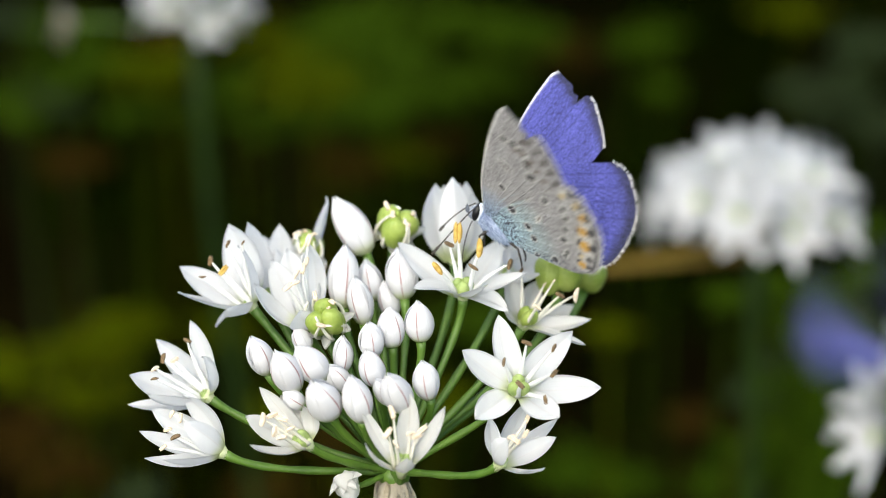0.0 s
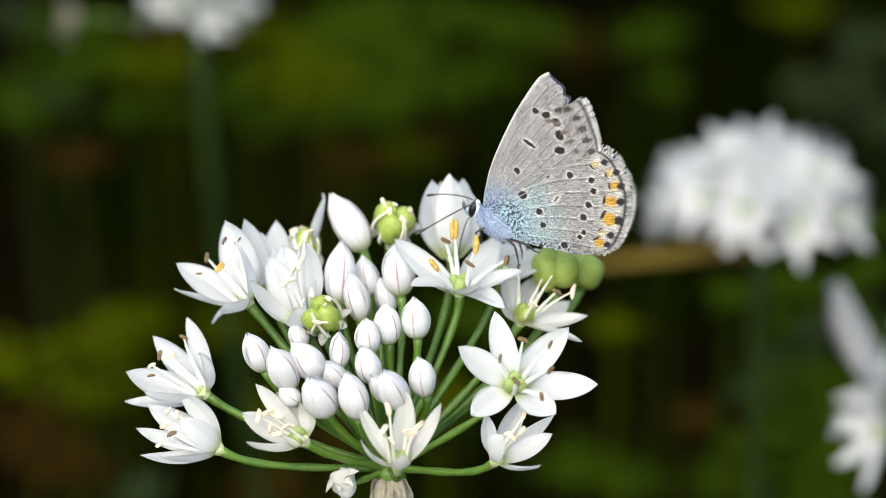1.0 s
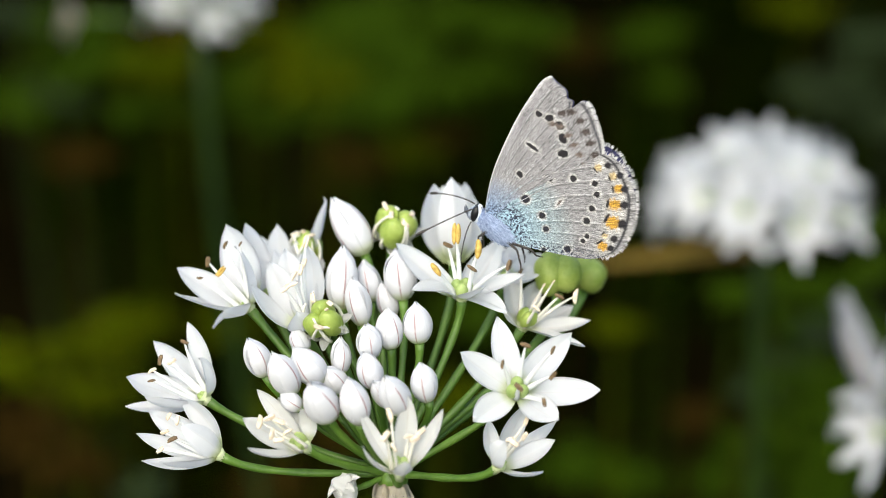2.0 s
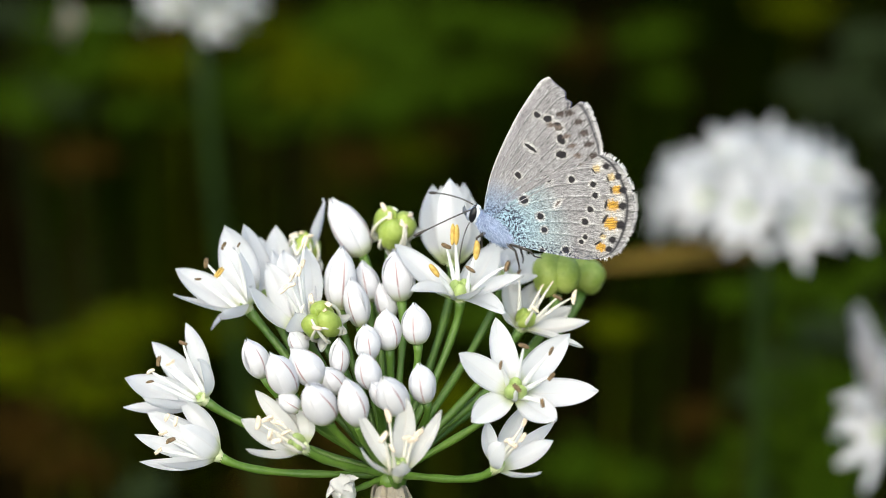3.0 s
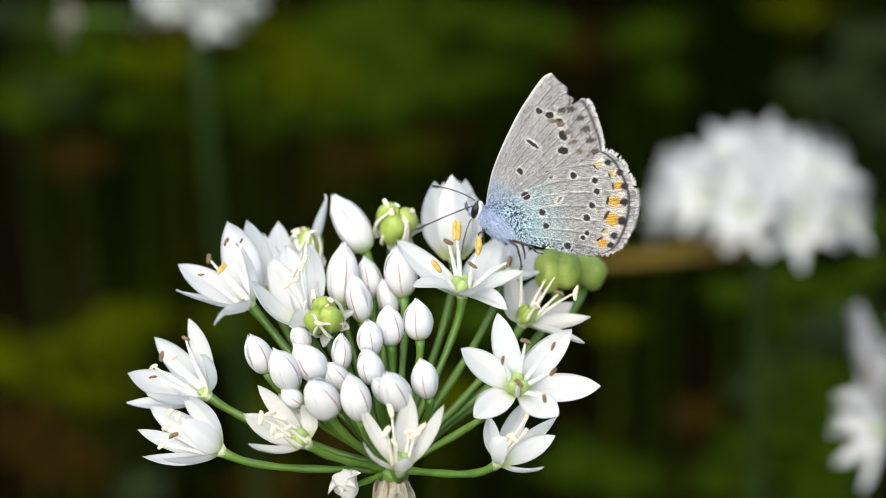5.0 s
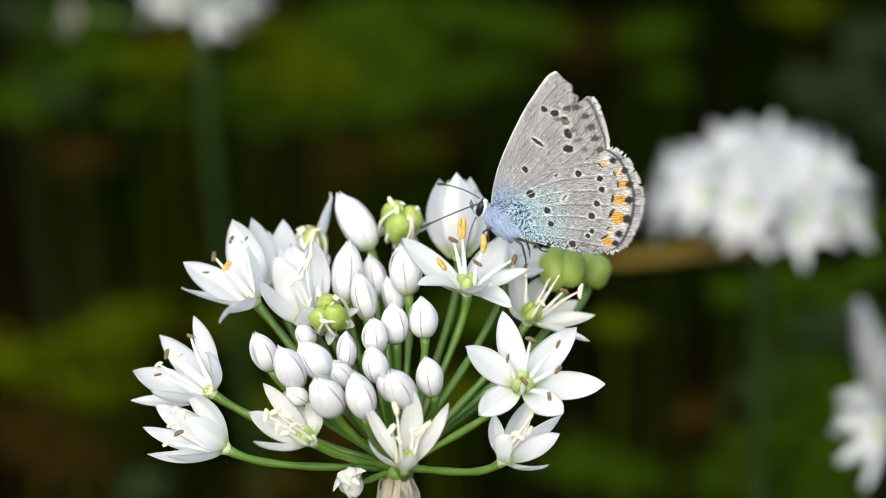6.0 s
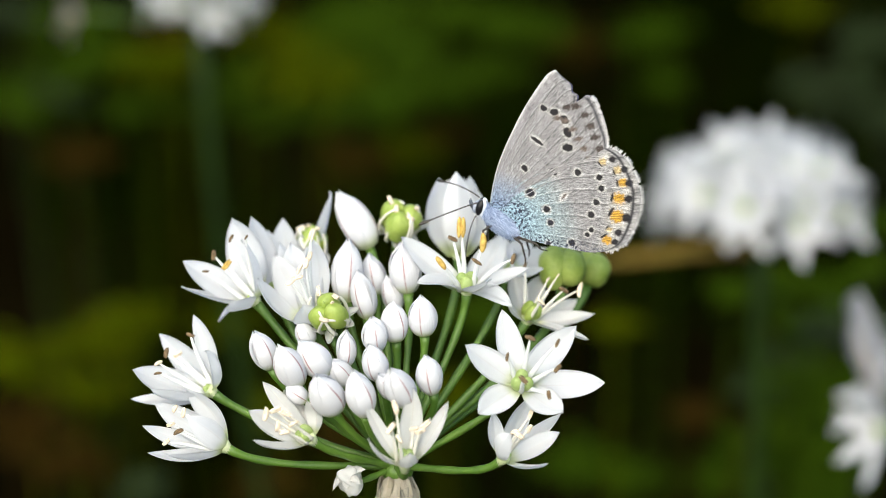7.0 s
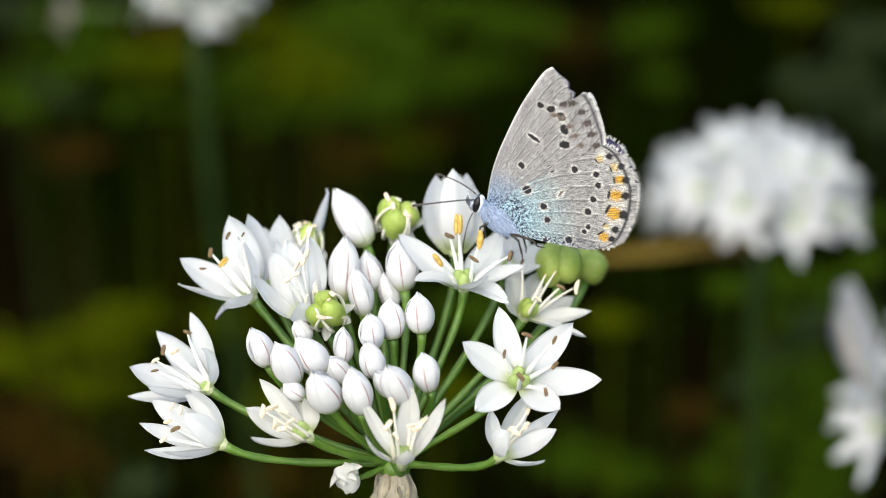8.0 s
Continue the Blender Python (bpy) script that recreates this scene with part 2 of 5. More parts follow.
def sheet(fn, nu, nv, thick):
    """A closed thin shell over fn(u, v) in 0..1; returns vertices, faces and uvs."""
    top = [[Vector(fn(i / nu, j / nv)) for i in range(nu + 1)] for j in range(nv + 1)]
    verts, uvs, faces = [], [], []
    w = nu + 1
    for layer in (0, 1):
        for j in range(nv + 1):
            for i in range(nu + 1):
                du = top[j][min(i + 1, nu)] - top[j][max(i - 1, 0)]
                dv = top[min(j + 1, nv)][i] - top[max(j - 1, 0)][i]
                nrm = du.cross(dv)
                nrm = nrm.normalized() if nrm.length > 1e-12 else Vector((0, 0, 1))
                edge = 0.25 if i in (0, nu) or j in (0, nv) else 1.0
                verts.append(top[j][i] + nrm * thick * edge * (0.5 - layer))
                uvs.append((i / nu, j / nv))
    off = w * (nv + 1)
    for j in range(nv):
        for i in range(nu):
            a = j * w + i
            faces.append((a, a + 1, a + w + 1, a + w))
            faces.append((off + a, off + a + w, off + a + w + 1, off + a + 1))
    ring = [j * w for j in range(nv + 1)], [j * w + nu for j in range(nv + 1)], list(range(w)), [nv * w + i for i in range(w)]
    for k, r in enumerate(ring):
        for a, b in zip(r, r[1:]):
            q = (a, b, off + b, off + a)
            faces.append(q if k in (1, 2) else q[::-1])
    return verts, faces, uvs


def aim(axis, roll=0.0, ref=None):
    """Turn z to axis; local x then lies as near to up (or, for an upright axis, to the viewer) as it can."""
    w = Vector(axis).normalized()
    ref = Vector(ref) if ref else Vector((0, 0, 1)) if abs(w.z) < 0.8 else Vector((0, -1, 0))
    x = (ref - w * ref.dot(w)).normalized()
    y = w.cross(x)
    m = Matrix((x, y, w)).transposed().to_4x4()
    return m @ pose(0, 0, 0, 0, 0, roll)


MM = 0.001


# ---- garlic chive florets ----
def petal_mesh(length, width, a0, a1, rnd, cup=0.35, nu=10, nv=16, bowl=0.0, flare=None):
    """Petal in the xz plane that leaves the axis at a0 degrees and ends at a1, hollow above, tip pinched; bowl: degrees by which the foot bellies out."""
    twist = rnd.uniform(-0.30, 0.30)
    wavy, ph = rnd.uniform(0.02, 0.07), rnd.uniform(0, 6)
    drift = rnd.uniform(-6, 14)
    flare = drift if flare is None else flare
    path = [(0.0, 0.0, radians(a0 + bowl))]
    steps = nv * 4
    for k in range(steps):
        t = (k + 0.5) / steps
        a = radians(a0 + (a1 - a0) * t + bowl * math.exp(-t / 0.11) + flare * max(0, t - 0.55) / 0.45)
        x, z, _ = path[-1]
        path.append((x + math.sin(a) * length / steps, z + math.cos(a) * length / steps, a))

    def at(u, v):
        x, z, a = path[int(round(v * steps))]
        half = 0.5 * width * (0.50 + 0.50 * math.sin(min(1, v / 0.44) * math.pi / 2)) * max(0.0, 1 - max(0, (v - 0.44) / 0.56) ** 1.75) ** 0.95 + 0.012 * width
        s = (u - 0.5) * 2
        y = s * half
        lift = cup * half * s * s * (1.15 - 0.6 * v) + wavy * width * math.sin(5 * v + 2.2 * s + ph) * v + twist * s * half * v
        if v > 0.93:
            lift += 0.12 * width * (v - 0.93) / 0.07
        return (x - math.cos(a) * lift, y, z + math.sin(a) * lift)

    v, f, uv = sheet(at, nu, nv, 0.10 * MM)
    return mesh_of("petal", v, f, True, uv)


def three_lobes(r, foot, seed, apart=0.50):
    """Three swollen lobes round an axis, with a short style on top."""
    pieces = []
    for k in range(3):
        a = radians(120 * k)
        c = Vector((apart * r * math.cos(a), apart * r * math.sin(a), foot + 0.95 * r))
        pv, pf = ball(c, ((1.14 - apart) * r, (1.14 - apart) * r, (0.92 + 0.08 * math.sin(seed + 2 * k)) * r), 18, 12)
        pv = [q + (q - c) * 0.12 * noise.noise(q * 900 + Vector((seed, k, 0))) for q in pv]
        pieces.append((pv, pf))
    pieces.append(tube([(0, 0, foot + 1.2 * r), (0, 0, foot + 1.7 * r), (0.1 * r, 0, foot + 2.05 * r)], [0.14 * r, 0.11 * r, 0.05 * r], 7))
    return joined(*pieces)


def anther_mesh(length, rnd):
    """Two slim pollen sacs side by side, slightly bowed."""
    bow = rnd.uniform(-0.10, 0.10) * length
    pieces = []
    for side, ln in ((0.09, 0.50), (-0.09, 0.48)):
        v, f = ball((0, side * length, 0), (0.155 * length, 0.125 * length, ln * length), 9, 9)
        pieces.append(([p + Vector((bow * (2 * p.z / length) ** 2, 0, 0)) for p in v], f))
    v, f = joined(*pieces)
    return mesh_of("anther", v, f)


def add_pedicel(plant, head, at, axis, thick=0.43):
    """Curved flower stem from the head's centre to the floret's foot."""
    base, ax = Vector(at), Vector(axis).normalized()
    out = base.normalized()
    start = out * 0.8
    n = base.length
    pts = bezier(start, start + (out + Vector((0, 0, -0.10))) * n * 0.40, base - ax * n * 0.22, base + ax * 0.1, 12)
    pts = [head @ (p * MM) for p in pts]
    rad = [(thick * (0.95 + 0.30 * max(0, i - 9) / 3) + 0.05 * math.sin(i * 1.7)) * MM for i in range(13)]
    v, f = tube(pts, rad, 10)
    return part("pedicel", mesh_of("pedicel", v, f), PEDICEL, plant)


def free_petal(foot, tip, axis, width, belly, rnd, nu=10, nv=18):
    """Petal from foot to tip; its inner face looks to the flower's axis, its middle bellies outwards."""
    chord = tip - foot
    L = chord.length
    t0 = chord.normalized()
    face = axis - t0 * axis.dot(t0)   # the petal's inner face
    face = face.normalized() if face.length > 0.05 else t0.orthogonal().normalized()
    curl = rnd.uniform(-0.02, 0.05)
    line = bezier(foot, foot + chord * 0.30 - face * belly * 1.5 * L, foot + chord * 0.70 - face * (belly + curl) * 1.1 * L, tip, nv)
    twist, wavy, ph = rnd.uniform(-0.22, 0.22), rnd.uniform(0.02, 0.05), rnd.uniform(0, 6)
    cup, skew = rnd.uniform(0.22, 0.40), rnd.uniform(-0.06, 0.06)
    peak = rnd.uniform(0.40, 0.50)

    def at(u, v):
        k = min(int(round(v * nv)), nv)
        d = (line[min(k + 1, nv)] - line[max(k - 1, 0)]).normalized()
        up = (face - d * face.dot(d)).normalized()
        across = d.cross(up)
        grow = 0.42 + 0.58 * math.sin(min(1, v / peak) * math.pi / 2)
        half = 0.5 * width * grow * max(0.0, 1 - (max(0, v - peak) / (1 - peak)) ** 2.1) ** 0.85
        if v > 0.90:
            half = max(half * 0.92, 0.030 * width * (1.02 - v) / 0.12)
        s = (u - 0.5) * 2
        lift = cup * half * s * s * (1.2 - 0.5 * v) - 0.10 * half * math.exp(-(s / 0.22) ** 2)
        lift += wavy * width * math.sin(5 * v + 2.4 * s + ph) * v + twist * s * half * v
        if v > 0.90:
            lift += 0.5 * width * (v - 0.90) * (1 - abs(s))
        return line[k] + across * (s * half + skew * width * math.sin(math.pi * v)) + up * lift

    v, f, uv = sheet(at, nu, nv, 0.09 * MM)
    return mesh_of("petal", v, f, True, uv)


def make_flower(plant, head, at, axis, petals, stamens, seed, fade=0.0, ripe=0.0):
    """Star flower. petals: tip from the foot (mm, in the head's axes), width, belly; stamens: anther's place, kind, slant, length."""
    rnd = random.Random(seed)
    add_pedicel(plant, head, at, axis)
    turn = aim(axis)
    m = head @ Matrix.Translation(Vector(at) * MM) @ turn
    inv = turn.to_3x3().inverted()
    v, f = tube([(0, 0, -0.7 * MM), (0, 0, -0.1 * MM), (0, 0, 0.35 * MM), (0, 0, 0.8 * MM)], [0.42 * MM, 0.58 * MM, 0.82 * MM, 0.6 * MM], 12)
    fl = part("flower", mesh_of("flower", v, f), CUP, plant, "faded cream star flower" if fade > 0.5 else "open white star flower", m)
    z = Vector((0, 0, 1))
    for dx, dy, dz, width, belly in petals:
        tip = inv @ Vector((dx, dy, dz)) * MM
        out = Vector((tip.x, tip.y, 0))
        out = out.normalized() if out.length > 1e-6 else Vector((1, 0, 0))
        me = free_petal(out * 0.55 * MM + z * 0.25 * MM, tip, z + inv @ Vector((0, -0.45 if dy > -2 else 0, 0)), width * 1.10 * MM, belly, rnd)
        part("petal", me, PETAL_OLD if fade > 0.5 else PETAL, fl)
    v, f = three_lobes((0.46 if 0 < fade < 0.45 else 0.86 if fade else 1.10) * MM * (1.0 + 0.45 * ripe), 0.30 * MM, seed, 0.52)
    part("ovary", mesh_of("ovary", v, f), OVARY if ripe else OVARY_PALE, fl, "three-lobed green ovary")
    for dx, dy, dz, kind, slant, ln in stamens:
        tip = inv @ Vector((dx, dy, dz)) * MM
        out = Vector((tip.x, tip.y, 0))
        out = out.normalized() if out.length > 1e-6 else Vector((1, 0, 0))
        foot = out * 0.75 * MM + z * 0.5 * MM
        reach = (tip - foot).length
        pts = bezier(foot, foot + (tip - foot) * 0.35 + z * reach * 0.10, foot + (tip - foot) * 0.75 + z * reach * 0.08, tip, 9)
        v, f = tube(pts, [(0.33 - 0.028 * i) * (0.8 if fade > 0.3 else 1) * MM for i in range(10)], 7)
        part("filament", mesh_of("filament", v, f), FILAMENT if fade > 0.3 else FILAMENT_WHITE, fl)
        a = radians(slant)
        lie = inv @ Vector((math.cos(a), rnd.uniform(-0.25, 0.25), math.sin(a)))
        material = {"brown": ANTHER, "cream": ANTHER_PALE, "yellow": POLLEN}[kind]
        part("anther", anther_mesh(ln * MM, rnd), material, fl, "", Matrix.Translation(tip) @ aim(lie, rnd.uniform(0, 360)))
    return fl


def make_bud(plant, head, at, axis, length, width, seed):
    """Closed bud: a core and three overlapping outer petals with a pinkish midrib, tips pinched to a nib."""
    rnd = random.Random(seed)
    add_pedicel(plant, head, at, axis, 0.40)
    m = head @ Matrix.Translation(Vector(at) * MM) @ aim(axis, rnd.uniform(-50, 50), (0, -1, 0))
    L, W = length * MM, width * MM * 0.445
    full, top = rnd.uniform(0.48, 0.62), rnd.uniform(0.84, 1.04)
    lean = Vector((rnd.uniform(-0.10, 0.10), rnd.uniform(-0.10, 0.10), 0)) * L

    def girth(v):
        v = min(max(v, 0.0), 1.0)
        body = math.sin(math.pi * v ** top * 0.985) ** full
        if v > 0.86:
            body *= 1 - 0.55 * ((v - 0.86) / 0.14) ** 1.4
        return body * W + 0.12 * W * (1 - v)

    core = [lean * (k / 14) ** 2 + Vector((0, 0, L * k / 14 * 0.96)) for k in range(15)]
    v, f = tube(core, [max(0.02 * MM, girth(k / 14) * 0.92) for k in range(15)], 14)
    b = part("bud", mesh_of("bud", v, f, True, [(0.2, 0.6)] * len(v)), BUD, plant, "closed white bud with pinkish ribs", m)
    for k in range(3):
        swing, puff, tall = rnd.uniform(-0.35, 0.35), rnd.uniform(0.98, 1.06), rnd.uniform(0.96, 1.03)

        def at_(u, v, k=k, swing=swing, puff=puff, tall=tall):
            s = (u - 0.5) * 2
            a = 2 * math.pi * k / 3 + s * 1.25 * (1 - 0.25 * v) + swing * v
            keel = 0.06 * math.exp(-(s / 0.16) ** 2) * math.sin(math.pi * v)
            lap = 0.025 * abs(s) ** 3 * math.sin(math.pi * min(1, v * 1.1))
            r = girth(v) * puff * (1.03 + keel + lap) + 0.02 * MM
            zz = L * (v * 0.985 * tall + (0.075 * (v - 0.9) / 0.1 if v > 0.9 else 0) * (1 - abs(s)) - 0.04 * s * s * v ** 6)
            return (r * math.cos(a) + lean.x * v * v, r * math.sin(a) + lean.y * v * v, zz)

        vv, ff, uv = sheet(at_, 14, 14, 0.12 * MM)
        part("tepal", mesh_of("tepal", vv, ff, True, uv), BUD, b)
    return b


def make_capsule(plant, head, at, axis, opening, roll, size, seed, tall=()):
    """Spent flower: swollen green three-lobed capsule with withered petals and curled filaments."""
    rnd = random.Random(seed)
    add_pedicel(plant, head, at, axis, 0.45)
    m = head @ Matrix.Translation(Vector(at) * MM) @ aim(axis, roll)
    r = size * 0.44 * MM
    v, f = three_lobes(r * (1.10 if tall is not None else 1.12), 0.0, seed, 0.48 if tall is not None else 0.42)
    c = part("seed_capsule", mesh_of("seed_capsule", v, f), OVARY, plant, "swollen green seed capsule", m)
    for k in range(6 if tall is not None else 0):
        limp = rnd.random() < 0.5
        me = petal_mesh(size * rnd.uniform(0.45, 0.75) * MM, size * rnd.uniform(0.28, 0.40) * MM, 85, 160 if limp else rnd.uniform(25, 60), rnd, 1.1, 6, 9, flare=25 if limp else 0)
        part("petal", me, PETAL_OLD, c, "withered cream petal", pose(0, 0, 0, 0, 0, 60 * k + rnd.uniform(-15, 15)) @ pose(0.45 * r, 0, -0.02 * r))
    for turn, lean, ln in tall or ():
        part("petal", petal_mesh(ln * MM, 2.3 * MM, lean + 8, lean - 4, rnd, 0.6, flare=0), PETAL, c, "last upright white petal", pose(0, 0, 0, 0, 0, turn) @ pose(0.6 * r, 0, 0))
    for k in range(8 if tall is not None else 0):
        a = radians(45 * k + rnd.uniform(-18, 18))
        e = Vector((math.cos(a), math.sin(a), 0))
        z = Vector((0, 0, 1))
        t = Vector((-e.y, e.x, 0)) * rnd.uniform(-0.8, 0.8)
        pts = bezier(e * r * 0.9, e * r * 1.35 + z * r * 0.5, (e * 1.15 + t) * r * rnd.uniform(0.9, 1.1) + z * r * rnd.uniform(1.3, 2.1), (e * rnd.uniform(0.2, 1.0) + t * 1.2) * r + z * r * rnd.uniform(1.8, 2.2), 8)
        v, f = tube(pts, [(0.23 - 0.014 * i) * MM for i in range(9)], 7)
        part("filament", mesh_of("filament", v, f), FILAMENT, c)
        if k % 2:
            part("anther", anther_mesh(1.2 * MM, rnd), ANTHER_PALE, c, "", Matrix.Translation(pts[-1]) @ aim((rnd.uniform(-1, 1), rnd.uniform(-1, 1), 0.4)))
    return c


# ---- ground: one sheet to the horizon ----
def ground_height(x, y):
    return 0.012 * noise.noise((x * 4, y * 4, 0.3)) + 0.03 * noise.noise((x * 0.7, y * 0.7, 1.3))


rings = [0.0, 0.15, 0.3, 0.45, 0.6, 0.8, 1.0, 1.3, 1.7, 2.2, 3, 4, 6, 10, 20, 60, 200]
gv, gf = [], []
for r in rings:
    for k in range(48):
        a = 2 * math.pi * k / 48
        w = 1 + (0.30 * noise.noise((1.6 * math.cos(a), 1.6 * math.sin(a), 4.2)) if 1.5 < r < 15 else 0)
        x, y = r * w * math.cos(a), 0.5 + r * w * math.sin(a)
        gv.append((x, y, ground_height(x, y) if r < 15 else 0.0))
for j in range(len(rings) - 1):
    for k in range(48):
        a, b = j * 48 + k, j * 48 + (k + 1) % 48
        gf.append((a, b, b + 48, a + 48))
ground = new("ground", mesh_of("ground", gv, gf))
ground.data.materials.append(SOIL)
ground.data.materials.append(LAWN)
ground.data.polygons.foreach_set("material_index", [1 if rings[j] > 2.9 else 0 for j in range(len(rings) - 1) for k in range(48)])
tagged(ground, "bare garden soil of the bed, darkened for shade in its colour, lawn round it", "ground", kind="structure")

# ---- main garlic chive plant ----
HEAD_AT = Vector((-0.00536, 0.17665, 0.4300))
BASE = Vector((-0.012, 0.215, 0.0))
plant = thing("garlic_chive", Matrix.Translation(BASE), "garlic chive with white flower head of buds and stars", "flower", "garlic chives")
HEAD = Matrix.Translation(HEAD_AT - BASE) @ pose(0, 0, 0, TILT, 0, 0)   # the flower head nods to the viewer
tip = HEAD_AT - BASE
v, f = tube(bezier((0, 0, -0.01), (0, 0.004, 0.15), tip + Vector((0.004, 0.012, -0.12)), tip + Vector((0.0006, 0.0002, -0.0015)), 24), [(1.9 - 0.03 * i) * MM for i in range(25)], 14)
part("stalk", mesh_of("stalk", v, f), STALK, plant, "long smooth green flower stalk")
v, f = ball((0, 0, -0.0004), (0.0017, 0.0017, 0.0014), 14, 8)
part("receptacle", mesh_of("receptacle", v, f), PEDICEL, plant, "", HEAD)


def bract_mesh(length, width, seed):
    rnd = random.Random(seed)
    ph = rnd.uniform(0, 6)

    def at(u, v):
        s = (u - 0.5) * 2
        half = 0.5 * width * math.sin(math.pi * min(1, 0.25 + 0.75 * v) * 0.98) ** 0.7
        wob = 0.14 * width * math.sin(9 * v + ph + 4.5 * s) * (0.3 + v)
        return (0.0014 + length * 0.26 * v ** 1.3 + wob, s * half, -length * v * 0.75 + wob * 0.5 - 0.3 * half * s * s)

    v, f, uv = sheet(at, 6, 10, 0.08 * MM)
    return mesh_of("bract", v, f, True, uv)


for k, (turn, ln, wd) in enumerate(((-92, 6.0, 3.4), (-40, 6.5, 2.6), (-142, 6.5, 2.8), (15, 5.5, 2.0), (70, 5.0, 2.4), (165, 5.5, 2.2))):
    part("bract", bract_mesh(ln * MM, wd * MM, k), BRACT, plant, "papery beige bract", HEAD @ pose(0, 0, -0.0008, 0, 0, turn))

counter = iter(range(10, 500))


def bud(at, axis, length, width):
    return make_bud(plant, HEAD, at, axis, length, width, next(counter))


def flower(at, axis, petals, stamens, fade=0.0, ripe=0.0):
    return make_flower(plant, HEAD, at, axis, petals, stamens, next(counter), fade, ripe)


def capsule(at, axis, opening, roll, size, tall=()):
    return make_capsule(plant, HEAD, at, axis, opening, roll, size, next(counter), tall)


def wilted(at):
    """A shrivelled little bud, cream and crumpled."""
    add_pedicel(plant, HEAD, at, (-0.3, -0.6, 0.4), 0.35)
    v, f = ball((0, 0, 0), (1.35 * MM, 1.2 * MM, 1.4 * MM), 28, 22)
    v = [p * (1 + 0.45 * noise.noise(p * 1100) + 0.22 * noise.noise(p * 2600)) for p in v]
    w = part("bud", mesh_of("bud", v, f, True, [(0.3, 0.5)] * len(v)), PETAL_OLD, plant, "withered crumpled cream bud", HEAD @ Matrix.Translation(Vector(at) * MM))
    for k in range(7):
        me = petal_mesh((1.7 + 0.25 * (k % 4)) * MM, 1.0 * MM, 30 + 8 * (k % 3), 125, random.Random(k), 0.9, 4, 6)
        part("petal", me, PETAL_OLD, w, "", aim((-0.5, -0.5, 0.7), 51 * k))


bud((-5.34, 3.00, 16.99), (-0.04, -0.10, 0.99), 6.7, 3.3)
bud((1.06, 3.00, 17.94), (-0.13, -0.15, 0.98), 5.4, 3.4)
bud((-2.43, 5.00, 17.71), (-0.07, -0.10, 0.99), 4.4, 2.7)
bud((-3.16, 1.00, 15.33), (-0.11, -0.20, 0.97), 5.3, 2.6)
bud((-0.29, 4.00, 15.93), (-0.12, -0.10, 0.99), 4.0, 2.2)
bud((-0.11, -2.40, 13.14), (-0.08, -0.30, 0.95), 4.2, 2.7)
bud((2.86, -2.40, 13.72), (-0.08, -0.25, 0.96), 4.3, 2.9)
bud((-1.91, -4.00, 12.24), (-0.20, -0.40, 0.90), 3.8, 2.6)
bud((-1.54, -6.40, 9.53), (-0.29, -0.45, 0.85), 4.0, 2.5)
bud((-12.84, -3.20, 10.40), (-0.35, -0.35, 0.87), 4.5, 2.7)
bud((-9.75, -5.60, 8.73), (-0.41, -0.40, 0.82), 5.3, 3.0)
bud((-7.06, -4.80, 9.82), (-0.51, -0.40, 0.76), 4.9, 3.1)
bud((-6.00, -8.00, 6.36), (-0.37, -0.50, 0.78), 5.1, 3.3)
bud((-2.97, -8.80, 5.98), (-0.15, -0.50, 0.85), 5.4, 2.9)
bud((1.31, -8.80, 7.11), (-0.34, -0.50, 0.80), 5.0, 2.9)
bud((3.83, -7.20, 8.11), (-0.26, -0.40, 0.88), 4.2, 2.7)
bud((-4.86, -4.00, 8.89), (-0.48, -0.40, 0.78), 3.5, 2.3)
bud((-5.30, -3.20, 10.57), (0.13, -0.20, 0.97), 3.7, 2.1)
bud((-8.95, -0.80, 12.76), (-0.47, -0.20, 0.86), 2.7, 1.9)
bud((-9.01, -6.40, 7.36), (-0.77, -0.30, 0.57), 2.5, 1.8)
bud((0.02, -7.20, 7.77), (-0.49, -0.40, 0.77), 3.2, 2.0)
bud((-3.11, 7.00, 22.71), (-0.42, -0.10, 0.90), 6.8, 3.5)
flower((-19.26, 0, 7.68), (-0.73, -0.3, 0.61), ((-2.3, 2, 8.1, 2.3, 0.1), (-6.0, 2.5, 6.1, 2.6, 0.1), (-8.3, -1, 2.5, 3.0, 0.1), (-5.9, -4, 0.6, 2.4, 0.1), (-8.9, 2, -0.8, 1.8, 0.1), (-0.5, -2.5, 4.6, 2.6, 0.2),),
       ((-2.5, 1, 6.0, 'brown', -20, 1.0), (-4.9, 0, 4.2, 'brown', 80, 1.2), (-5.5, -2, 2.2, 'brown', 10, 0.9), (-5.6, -1, 3.2, 'cream', 30, 1.0), (-3.7, 0, 4.0, 'cream', 30, 1.1),), fade=0.1)
flower((-17.38, -4, 2.34), (-0.79, -0.28, 0.55), ((-4.4, 1, 6.0, 2.3, 0.16), (-7.7, 2, 4.4, 2.6, 0.1), (-8.8, 1, 2.2, 1.7, 0.1), (-8.0, -1, -0.4, 1.6, 0.1), (-5.7, -4, -0.2, 2.1, 0.1), (-3.7, -3.0, 3.4, 2.5, 0.1),),
       ((-4.7, -2, 1.9, 'brown', 25, 1.2), (-4.3, -1, 3.7, 'cream', 80, 1.1), (-5.2, -1, 4.1, 'cream', 60, 1.0), (-5.6, -1, 2.5, 'cream', 20, 1.0), (-5.9, -2, 0.8, 'cream', 40, 1.0),), fade=0.2)
